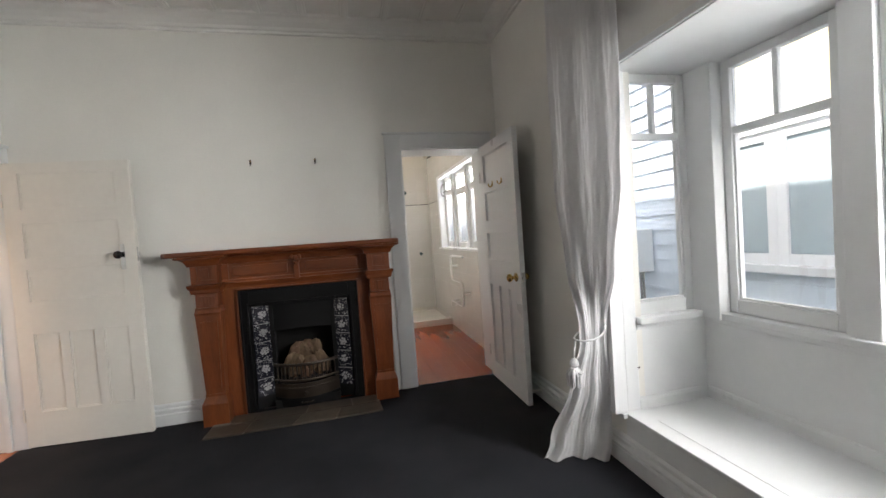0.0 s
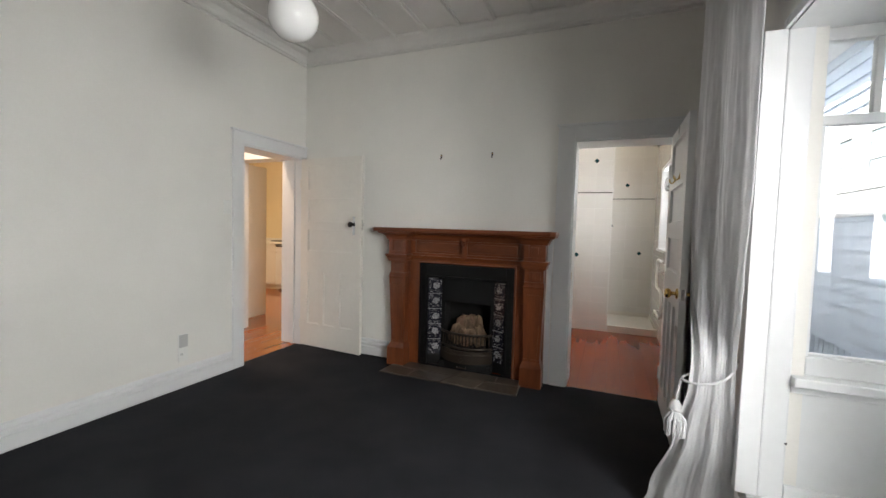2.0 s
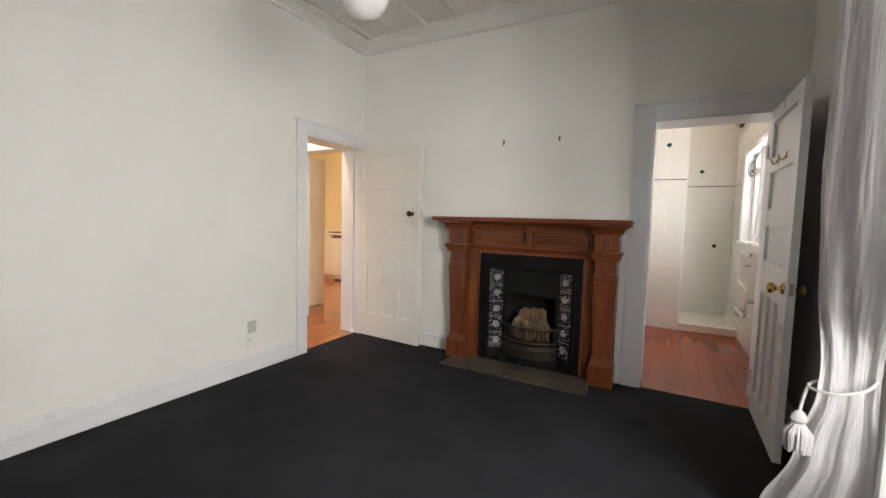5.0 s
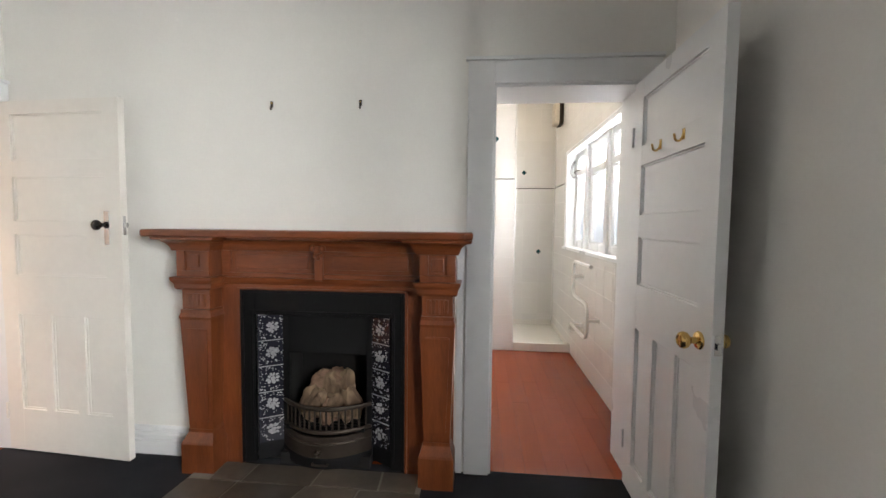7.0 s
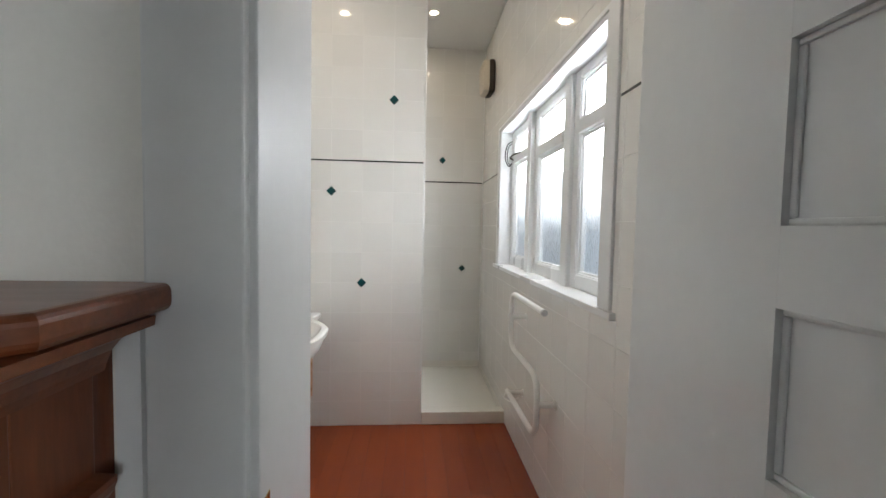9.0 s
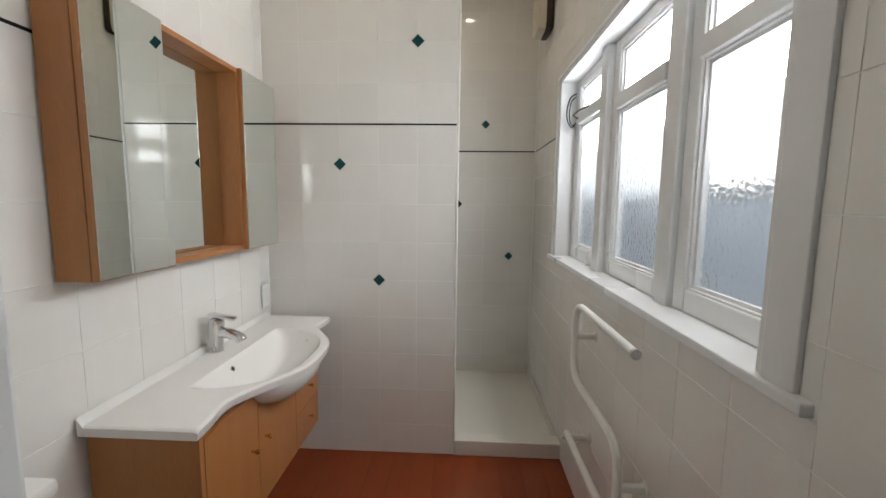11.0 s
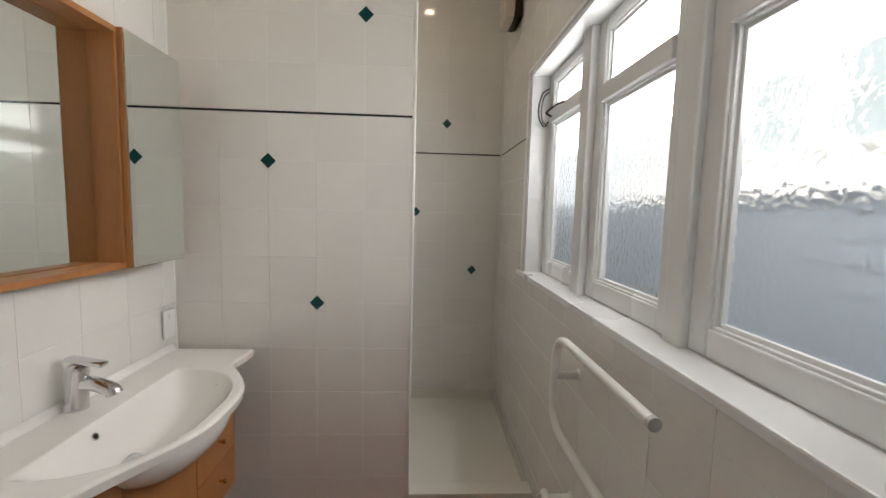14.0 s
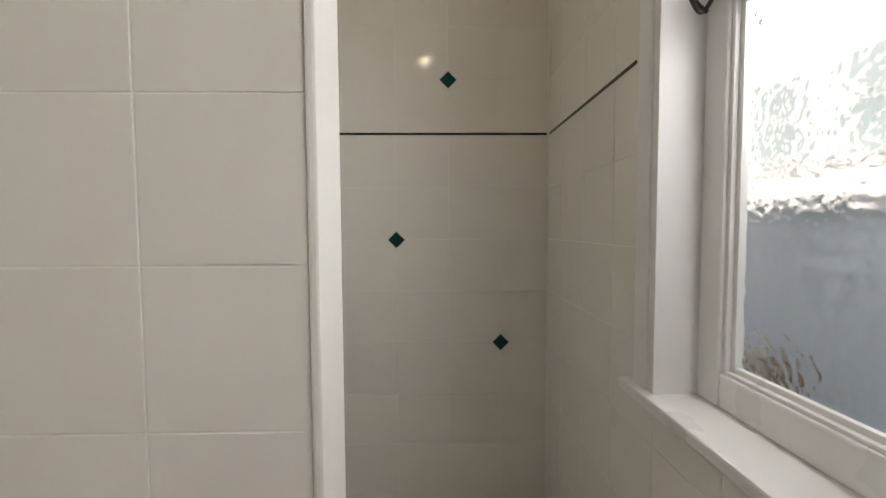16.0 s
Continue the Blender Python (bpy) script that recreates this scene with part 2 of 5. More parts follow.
def tube(points, radius, sides=12, round_off=0.0):
    """A bent tube along points, its corners rounded."""
    pts = [Vector(p) for p in points]
    if round_off:
        out = [pts[0]]
        for a0, b0, c0 in zip(pts, pts[1:], pts[2:]):
            r = min(round_off, (a0 - b0).length * 0.49, (c0 - b0).length * 0.49)
            s0, s1 = b0 + (a0 - b0).normalized() * r, b0 + (c0 - b0).normalized() * r
            for k in range(7):
                u = k / 6
                out.append(s0.lerp(b0, u).lerp(b0.lerp(s1, u), u))
        out.append(pts[-1])
        pts = out
    bm = bmesh.new()
    up = None
    rings = []
    for i, p in enumerate(pts):
        d = (pts[min(i + 1, len(pts) - 1)] - pts[max(i - 1, 0)]).normalized()
        if up is None:
            up = d.orthogonal().normalized()
        up = (up - d * up.dot(d)).normalized()
        side = d.cross(up)
        rings.append([bm.verts.new(p + radius * (math.cos(2 * math.pi * k / sides) * up + math.sin(2 * math.pi * k / sides) * side)) for k in range(sides)])
    for r0, r1 in zip(rings, rings[1:]):
        for k in range(sides):
            bm.faces.new((r0[k], r0[(k + 1) % sides], r1[(k + 1) % sides], r1[k]))
    bm.faces.new(rings[0][::-1])
    bm.faces.new(rings[-1])
    return bm


def lathe(profile, m=Matrix(), sides=24):
    """A turned shape: profile points (radius, height) round the local z axis."""
    bm = bmesh.new()
    rings = []
    for r, h in profile:
        if r < 1e-6:
            rings.append([bm.verts.new(m @ Vector((0, 0, h)))])
        else:
            rings.append([bm.verts.new(m @ Vector((r * math.cos(2 * math.pi * k / sides), r * math.sin(2 * math.pi * k / sides), h))) for k in range(sides)])
    for r0, r1 in zip(rings, rings[1:]):
        for k in range(sides):
            j = (k + 1) % sides
            if len(r0) == 1 and len(r1) > 1:
                bm.faces.new((r0[0], r1[j], r1[k]))
            elif len(r1) == 1 and len(r0) > 1:
                bm.faces.new((r0[k], r0[j], r1[0]))
            elif len(r0) > 1:
                bm.faces.new((r0[k], r0[j], r1[j], r1[k]))
    return bm


def prism(outline, z0, z1, m=Matrix()):
    bm = bmesh.new()
    lo = [bm.verts.new(m @ Vector((x, y, z0))) for x, y in outline]
    hi = [bm.verts.new(m @ Vector((x, y, z1))) for x, y in outline]
    bm.faces.new(lo[::-1])
    bm.faces.new(hi)
    for i in range(len(lo)):
        j = (i + 1) % len(lo)
        bm.faces.new((lo[i], lo[j], hi[j], hi[i]))
    return bm


# ---- plan (metres) ----
XW, XE, YN, YS, HC = -2.108, 1.42, 3.485, -1.5, 2.99   # living room
YB0, YB1, XBAY, HBAY = 0.0, 1.93, 1.935, 2.02            # bay
BX0, BX1, BY0, BY1, BH = -0.132, 1.445, 3.768, 5.637, 2.98  # bathroom
SX0, SY1, PT = 0.46, 6.718, 0.108                                # shower recess, partition
DX0, DX1, DH = 0.571, 1.288, 1.988                    # bathroom door opening
LY0, LY1, LH = 2.70, 3.445, 1.94                      # hall door opening
WW = 0.26                                             # hall wall thickness

# ---- large structure ----
structure("floor", box(XW - 0.06, XE, YS, YN + 0.02, -0.06, 0.0), CARPET, "dark charcoal cut-pile carpet, worn flat in places", "carpet")
wall_n = structure("wall_north", boxes(
    (XW - WW, -0.70, YN, BY0, 0, HC), (0.11, DX0, YN, BY0, 0, HC), (-0.70, 0.11, YN, BY0, 0.9, HC), (DX0, DX1, YN, BY0, DH, HC), (DX1, XE + 0.2, YN, BY0, 0, HC)),
    WALL, "off-white painted plaster chimney wall", "wall")
structure("wall_west", boxes((XW - WW, XW, YS, LY0, 0, HC), (XW - WW, XW, LY0, LY1, LH, HC), (XW - WW, XW, LY1, YN, 0, HC)), WALL, "off-white painted plaster wall", "wall")
structure("wall_east", boxes((XE, XE + 0.12, YB1, YN, 0, HC), (XE, XE + 0.12, YS, YB0, 0, HC), (XE, XE + 0.12, YB0, YB1, HBAY, HC)), WALL, "off-white painted plaster wall round the bay", "wall")
structure("wall_south", box(XW - WW, XE + 0.12, YS - 0.12, YS, 0, HC), WALL, "plain off-white plaster wall", "wall")


def ceiling_boards():
    """Wide boards with moulded battens over the joints."""
    bm = box(XW - WW, XE + 0.12, YS - 0.12, BY0, HC, HC + 0.1)
    x = -1.94
    while x < XE - 0.05:
        add_box(bm, x - 0.032, x + 0.032, YS, YN, HC - 0.012, HC + 0.002, 0.006)
        add_box(bm, x - 0.016, x + 0.016, YS, YN, HC - 0.020, HC - 0.010, 0.006)
        x += 0.305
    return bm


structure("ceiling", ceiling_boards(), CEIL, "painted board ceiling with battens over the joints", "ceiling")
CORNICE = [(0, HC), (0.11, HC), (0.11, HC - 0.018), (0.095, HC - 0.03), (0.06, HC - 0.045), (0.035, HC - 0.075), (0.03, HC - 0.095), (0.018, HC - 0.1), (0.018, HC - 0.118), (0, HC - 0.122)]
structure("cornice", sweep(CORNICE, [(XE, YS), (XE, YN), (XW, YN), (XW, YS)]), CEIL, "painted timber cornice moulding", "cornice")
SKIRT = [(0, 0), (0.020, 0), (0.022, 0.004), (0.022, 0.080), (0.010, 0.086), (0.010, 0.094), (0.026, 0.100), (0.028, 0.114), (0.024, 0.120), (0.009, 0.126), (0.009, 0.134), (0.017, 0.138), (0.014, 0.150), (0.004, 0.158), (0, 0.158)]


def skirting(path):
    return structure("baseboard", sweep(SKIRT, path), WHITE, "white gloss painted moulded skirting board", "skirting board")


skirting([(XW, LY0 - 0.115), (XW, YS)])
skirting([(-1.005, YN), (XW + 0.05, YN)])
skirting([(XE, YB1 + 0.001), (XE, YN)])
skirting([(XE, YS), (XE, YB1)])
# bathroom shell
wall_bw = structure("wall_bathroom_west", box(BX0 - 0.1, BX0, BY0, BY1, 0, BH), TILEGROUT, "white glazed tiled wall with a thin black line", "wall")
wall_bn = structure("wall_bathroom_north", box(BX0 - 0.1, 0.860, BY1, BY1 + PT, 0, BH), TILEGROUT, "white tiled partition with teal diamond insets", "wall")
wall_sw = structure("wall_shower_west", box(SX0 - 0.1, SX0, BY1 + PT, SY1, 0, BH), TILEGROUT, "white tiled shower wall", "wall")
wall_sn = structure("wall_shower_north", box(SX0 - 0.1, BX1 + 0.15, SY1, SY1 + 0.1, 0, BH), TILEGROUT, "white tiled shower wall with teal diamond insets", "wall")
WY0, WY1, WZ0, WZ1 = 4.266, 5.968, 1.069, 2.078
wall_be = structure("wall_bathroom_east", boxes((BX1, BX1 + 0.15, BY0, WY0, 0, BH), (BX1, BX1 + 0.15, WY1, SY1, 0, BH), (BX1, BX1 + 0.15, WY0, WY1, 0, WZ0), (BX1, BX1 + 0.15, WY0, WY1, WZ1, BH)), TILEGROUT, "white tiled outer wall", "wall")
structure("wall_bathroom_south", box(BX0 - 0.1, DX0 - 0.06, BY0, BY0 + 0.006, 0, BH), TILE, "white wall round the door", "wall")
structure("ceiling_bathroom", box(BX0 - 0.1, BX1 + 0.15, BY0, SY1 + 0.1, BH, BH + 0.1), CEIL, "smooth white painted ceiling", "ceiling")
# bay shell
for row in ((XE + 0.12, XBAY + 0.1, YB1, YB1 + 0.1, -0.4, 0.73), (XBAY, XBAY + 0.1, YB0, YB1, -0.4, 0.73), (XE + 0.12, XBAY + 0.1, YB0 - 0.1, YB0, -0.4, 0.73)):
    structure("wall_bay", box(*row), WHITE, "white painted panelling below the bay windows", "wall")
structure("ceiling_bay", box(XE + 0.003, XBAY + 0.12, YB0 - 0.12, YB1 + 0.12, HBAY - 0.008, HBAY + 0.1), WHITE, "white painted bay head", "ceiling")
seat = thing("bay_seat", "white gloss painted built-in window seat with lift-up lids", "window seat")
part("seat_top", boxes((XE - 0.012, XBAY, YB0, YB1, 0.262, 0.285), bevel=0.006), WHITE, seat)
part("seat_front", box(XE, XE + 0.03, YB0, YB1, 0.0, 0.262), WHITE, seat)
part("lid", box(XE + 0.07, XBAY - 0.09, 1.0, YB1 - 0.14, 0.2855, 0.2875, 0.0008), WHITE, seat)
part("lid", box(XE + 0.07, XBAY - 0.09, 0.1, 0.995, 0.2855, 0.2875, 0.0008), WHITE, seat)
part("skirting", sweep([(0, 0.285), (0.012, 0.285), (0.012, 0.33), (0.006, 0.345), (0, 0.348)], [(XBAY, YB0), (XBAY, YB1), (1.502, YB1)]), WHITE, seat)
part("seat_nosing", boxes((1.385, XE - 0.0125, YB1 - 0.03, YB1 + 0.055, 0.2625, 0.2845), bevel=0.003), WHITE, seat)
tagged(seat, kind="structure")
# hall and kitchen beyond the open door
structure("wall_hall", boxes((-6.3, -6.2, 1, 6.7, 0, 2.9), (-6.2, XW - WW, 6.6, 6.7, 0, 2.9), (-3.2, XW - WW, 1.9, 2.0, 0, 2.9), (XW - WW, XW - 0.1, BY0, 6.6, 0, 2.9)), CREAMWALL, "warm cream painted wall", "wall")
structure("wall_kitchen", boxes((-6.2, -3.16, 3.51, 3.70, 0, 2.9), (-3.16, -2.42, 3.51, 3.70, 1.985, 2.9), (-2.42, XW - WW, 3.51, 3.70, 0, 2.9)), WALL, "painted hall wall with an open kitchen doorway", "wall")
structure("ceiling_hall", box(-6.3, XW - WW, 0.9, 6.7, 2.9, 3.0), CEIL, "white ceiling", "ceiling")
# unseen block and longer roof, added to keep sun off the neighbouring wall
structure("wall_rear", box(-6.3, BX1 + 0.15, SY1 + 0.11, 16.0, -0.4, 3.11), WALL, "plain unseen block for the rest of the house, shading the neighbouring wall", "wall")
structure("roof", box(-6.6, XE + 0.5, YS - 0.6, 16.6, 3.12, 3.2), ROOF, "grey roof over the house", "roof")


# ---- floors of boards ----
def board_floor(name, x0, x1, y0, y1, top, width, label, wood_mat):
    base = structure(name, box(x0, x1, y0, y1, top - 0.05, top - 0.004), BLACK, label, "floor")
    n = round((x1 - x0) / width)
    w = (x1 - x0) / n
    rb = random.Random(n)
    for i in range(n):
        cut = y0 + (y1 - y0) * rb.uniform(0.25, 0.75)
        for ya, yb in ((y0, cut - 0.0006), (cut + 0.0006, y1)):
            bm = box(-w / 2 + 0.0003, w / 2 - 0.0003, -(yb - ya) / 2, (yb - ya) / 2, -0.02, 0, 0.0008)
            ob = new("board", mesh_of("board", bm, wood_mat))
            ob.parent = base
            ob.location = (x0 + (i + 0.5) * w, (ya + yb) / 2, top)
    return base


board_floor("floor_bathroom", BX0, BX1, YN + 0.02, BY1 + 0.02, 0.0, 0.11, "varnished red-brown timber board floor", FLOORWOOD)
board_floor("floor_hall", -6.2, XW - 0.06, 2.0, 6.6, -0.002, 0.11, "varnished honey-brown timber board floor", HONEY)


# ---- architraves and door linings ----
def casing(name, rows, label):
    return structure(name, boxes(*rows, bevel=0.004), WHITE, label, "architrave")


casing("trim", [(DX0 - 0.128, DX0, YN - 0.02, YN, 0, DH + 0.11), (DX0, DX1 + 0.07, YN - 0.018, YN, DH, DH + 0.11), (DX0 - 0.14, DX1 + 0.08, YN - 0.03, YN, DH + 0.11, DH + 0.128), (DX1, DX1 + 0.07, YN - 0.02, YN, 0, DH)],
       "white painted flat architrave round the bathroom door")
casing("trim", [(DX0 - 0.014, DX0 + 0.012, YN - 0.004, BY0 + 0.003, 0, DH), (DX1 - 0.012, DX1 + 0.014, YN - 0.004, BY0 + 0.003, 0, DH), (DX0, DX1, YN - 0.004, BY0 + 0.003, DH - 0.014, DH + 0.012)], "white painted door lining")
casing("trim", [(DX0 - 0.085, DX0 + 0.004, BY0 + 0.004, BY0 + 0.024, 0, DH + 0.09), (DX0, DX1 + 0.06, BY0 + 0.004, BY0 + 0.022, DH, DH + 0.09)], "white painted architrave on the bathroom side")
casing("trim", [(XW, XW + 0.02, LY0 - 0.112, LY0, 0, LH + 0.1), (XW, XW + 0.018, LY0, YN, LH, LH + 0.1), (XW, XW + 0.03, LY0 - 0.125, YN, LH + 0.1, LH + 0.118)], "white painted flat architrave round the hall door")
casing("trim", [(XW - WW - 0.003, XW + 0.004, LY0 - 0.014, LY0 + 0.012, 0, LH), (XW - WW - 0.003, XW + 0.004, LY1 - 0.012, LY1 + 0.02, 0, LH), (XW - WW - 0.003, XW + 0.004, LY0, LY1, LH - 0.014, LH + 0.012),
       (XW - 0.12, XW - 0.085, LY1 - 0.03, LY1 - 0.012, 0, LH - 0.014)], "white painted door lining with a stop bead")
structure("trim", box(0.401, 0.433, YN - 0.012, YN, 0, 1.22), WHITE, "narrow white painted strip beside the mantelpiece", "trim")


strike = tagged(part("strike_plate", boxes((DX0 + 0.012, DX0 + 0.0135, 3.495, 3.52, 0.87, 0.94), bevel=0.0005), BRASS), "small brass strike plate on the door lining", "strike plate")
# ---- doors ----
def door_leaf(name, width, height, rows, low, paint, label, m):
    """A panelled leaf: hinge edge at x = 0, faces at y = 0 and 0.035; three wide panels above, three upright below."""
    t = 0.036
    door = tagged(new(name), label, "door", "", "structure")
    door.matrix_world = m
    st = 0.095
    bm = bmesh.new()
    zs = [low, *rows]
    add_box(bm, 0, st, 0, t, 0, height)
    add_box(bm, width - st, width, 0, t, 0, height)
    edges = [0.0] + [z for pair in zs for z in pair] + [height]
    for z0, z1 in zip(edges[::2], edges[1::2]):
        add_box(bm, st, width - st, 0.0004, t - 0.0004, z0, z1)
    cell = (width - 2 * st - 2 * 0.055) / 3
    for k in (1, 2):
        x = st + k * cell + (k - 1) * 0.055
        add_box(bm, x, x + 0.055, 0.0004, t - 0.0004, low[0], low[1])
    part("frame", bm, paint, door)
    spans = [(st, width - st, z0, z1) for z0, z1 in rows] + [(st + k * (cell + 0.055), st + k * (cell + 0.055) + cell, *low) for k in range(3)]
    for x0, x1, z0, z1 in spans:
        b = bmesh.new()
        add_box(b, x0 - 0.002, x1 + 0.002, 0.0150, t - 0.0150, z0 - 0.002, z1 + 0.002)
        for face in (0, 1):
            y0, y1 = (0.0095, 0.0160) if face == 0 else (t - 0.0160, t - 0.0095)
            for r in ((x0, x1, z1 - 0.009, z1), (x0, x1, z0, z0 + 0.009), (x0, x0 + 0.009, z0 + 0.0095, z1 - 0.0095), (x1 - 0.009, x1, z0 + 0.0095, z1 - 0.0095)):
                add_box(b, r[0], r[1], y0, y1, r[2], r[3], 0.003)
        part("panel", b, paint, door)
    for z in (0.22, height - 0.25):
        part("hinge", lathe([(0, -0.045), (0.006, -0.045), (0.006, 0.045), (0, 0.045)], Matrix.Translation((-0.004, -0.004, z)), 10), paint, door, "painted steel butt hinge", True)
    return door


bath_door = door_leaf("door_1", 0.725, 1.958, [(1.012, 1.232), (1.335, 1.562), (1.652, 1.872)], (0.14, 0.805), WHITE,
    "white gloss painted panelled door standing open", Matrix.Translation((1.245, 3.478, 0.012)) @ pose(0, 0, 0, 0, 0, -90))
# local axes of this leaf: x runs towards -y, y runs towards +x
KNOB = [(0, 0.0), (0.030, 0.0), (0.031, 0.004), (0.027, 0.009), (0.012, 0.012), (0.011, 0.030), (0.017, 0.034), (0.026, 0.042), (0.029, 0.052), (0.026, 0.062), (0.018, 0.068), (0.016, 0.068), (0.014, 0.065), (0, 0.065)]
part("door_knob", lathe(KNOB, Matrix.Translation((0.655, 0, 0.905)) @ pose(0, 0, 0, 90, 0, 0)), BRASS, bath_door, "round polished brass knob", True)
part("door_knob", lathe(KNOB, Matrix.Translation((0.655, 0.036, 0.905)) @ pose(0, 0, 0, -90, 0, 0) @ Matrix.Scale(0.8, 4)), BRASS, bath_door, "round polished brass knob", True)
part("latch_plate", boxes((0.7245, 0.7268, 0.008, 0.028, 0.875, 0.94), (0.7265, 0.735, 0.013, 0.023, 0.895, 0.915), bevel=0.0008), CHROME, bath_door, "small steel latch plate")
for hx, hz in ((0.295, 1.61), (0.487, 1.61)):
    bm = tube([(hx, 0.0, hz + 0.018), (hx, -0.006, hz - 0.004), (hx, -0.016, hz - 0.016), (hx, -0.030, hz - 0.012), (hx, -0.035, hz + 0.012)], 0.0042, 8, 0.010)
    add_box(bm, hx - 0.009, hx + 0.009, -0.003, 0.0, hz - 0.01, hz + 0.03, 0.001)
    part("coat_hook", bm, BRASS, bath_door, "small brass coat hook", True)
hall_door = door_leaf("door_2", 0.765, 1.915, [(0.985, 1.205), (1.275, 1.515), (1.60, 1.845)], (0.235, 0.77), CREAM,
    "cream painted panelled door standing wide open", Matrix.Translation((XW + 0.006, 3.418, 0.012)) @ pose(0, 0, 0, 0, 0, -3.6))
part("lock_plate", boxes((0.665, 0.695, -0.004, 0, 1.16, 1.335), bevel=0.0015), CHROME, hall_door, "tall chrome lock plate")
KNOB2 = [(0, 0), (0.017, 0), (0.018, 0.004), (0.009, 0.008), (0.009, 0.034), (0.02, 0.04), (0.027, 0.052), (0.025, 0.062), (0.014, 0.070), (0, 0.071)]
for sgn, y in ((90, -0.003), (-90, 0.036)):
    part("door_knob", lathe(KNOB2, Matrix.Translation((0.68, y, 1.262)) @ pose(0, 0, 0, sgn, 0, 0)), BAKELITE, hall_door, "round black knob", True)
part("latch_bolt", boxes((0.7648, 0.7668, 0.01, 0.026, 1.21, 1.31), (0.766, 0.778, 0.012, 0.024, 1.25, 1.275), bevel=0.0008), CHROME, hall_door)

# ---- fireplace ----
mantel = thing("mantelpiece", "red-brown stained rimu mantelpiece with tapered pilasters", "mantelpiece", (-0.3, 3.4, 0))


def at_parent(ob, par):
    ob.matrix_parent_inverse = Matrix.Translation(par.location).inverted()
    return ob


def wood(name, bm, up=False, label=""):
    return at_parent(part(name, bm, RIMU_UP if up else RIMU, mantel, label, False), mantel)


ML, MR = -1.0, 0.40
SHELF = [(-1.155, 3.484), (-1.155, 3.275), (-1.118, 3.238), (0.441, 3.238), (0.478, 3.275), (0.478, 3.484)]
sh = prism(SHELF, 1.222, 1.258)
bmesh.ops.bevel(sh, geom=[ed for ed in sh.edges if abs(ed.verts[0].co.z - ed.verts[1].co.z) < 0.001], offset=0.011, segments=4, affect="EDGES", profile=0.5)
wood("shelf", sh)
BED = [(0, 1.150), (0.018, 1.152), (0.022, 1.163), (0.03, 1.178), (0.045, 1.192), (0.068, 1.203), (0.098, 1.209), (0.1, 1.221), (0, 1.221)]


PW = 0.172
wood("back_board", box(ML + 0.01, -0.734, 3.437, 3.484, 0, 1.222), True)
wood("back_board", box(0.144, MR - 0.01, 3.437, 3.484, 0, 1.222), True)
wood("back_board", box(-0.734, 0.144, 3.4372, 3.484, 0.955, 1.2215))
# frieze panel, its frame and the moulding above the opening
wood("frieze", boxes((ML + PW, MR - PW, 3.418, 3.437, 1.150, 1.221), (ML + PW, MR - PW, 3.418, 3.437, 1.0, 1.035), (ML + PW, -0.78, 3.418, 3.437, 1.035, 1.150), (0.18, MR - PW, 3.418, 3.437, 1.035, 1.150), bevel=0.003))
wood("frieze_moulding", sweep([(0, 0.955), (0.012, 0.955), (0.012, 0.975), (0.022, 0.985), (0.03, 1.0), (0.034, 1.012), (0, 1.014)], [(MR - PW, 3.437), (ML + PW, 3.437)]))
wood("bed_moulding", sweep([(o * 0.7, u) for o, u in BED], [(MR - PW + 0.001, 3.42), (ML + PW - 0.001, 3.42)]))
for x0, x1 in ((-0.755, -0.365), (-0.235, 0.155)):
    wood("frieze_panel", box(x0, x1, 3.426, 3.4375, 1.056, 1.130, 0.005))
wood("opening_bead", boxes((-0.744, -0.732, 3.415, 3.437, 0, 0.955), (0.142, 0.154, 3.415, 3.437, 0, 0.955), (-0.744, 0.154, 3.415, 3.437, 0.945, 0.957), bevel=0.003), True)
# carved bracket in the middle of the frieze
wood("bracket", box(-0.322, -0.278, 3.400, 3.42, 1.0, 1.12, 0.005), True)
wood("bracket_cap", box(-0.330, -0.270, 3.392, 3.42, 1.185, 1.2, 0.005), True)
for x, y, z, r in ((-0.325, 3.392, 1.168, 0.017), (-0.275, 3.392, 1.168, 0.017), (-0.300, 3.382, 1.160, 0.020), (-0.318, 3.396, 1.132, 0.012), (-0.282, 3.396, 1.132, 0.012), (-0.300, 3.392, 1.122, 0.014)):
    bm = bmesh.new()
    bmesh.ops.create_icosphere(bm, subdivisions=2, radius=r, matrix=Matrix.Translation((x, y, z)) @ Matrix.Diagonal((1, 1, 1.15, 1)))
    wood("carved_leaf", bm)


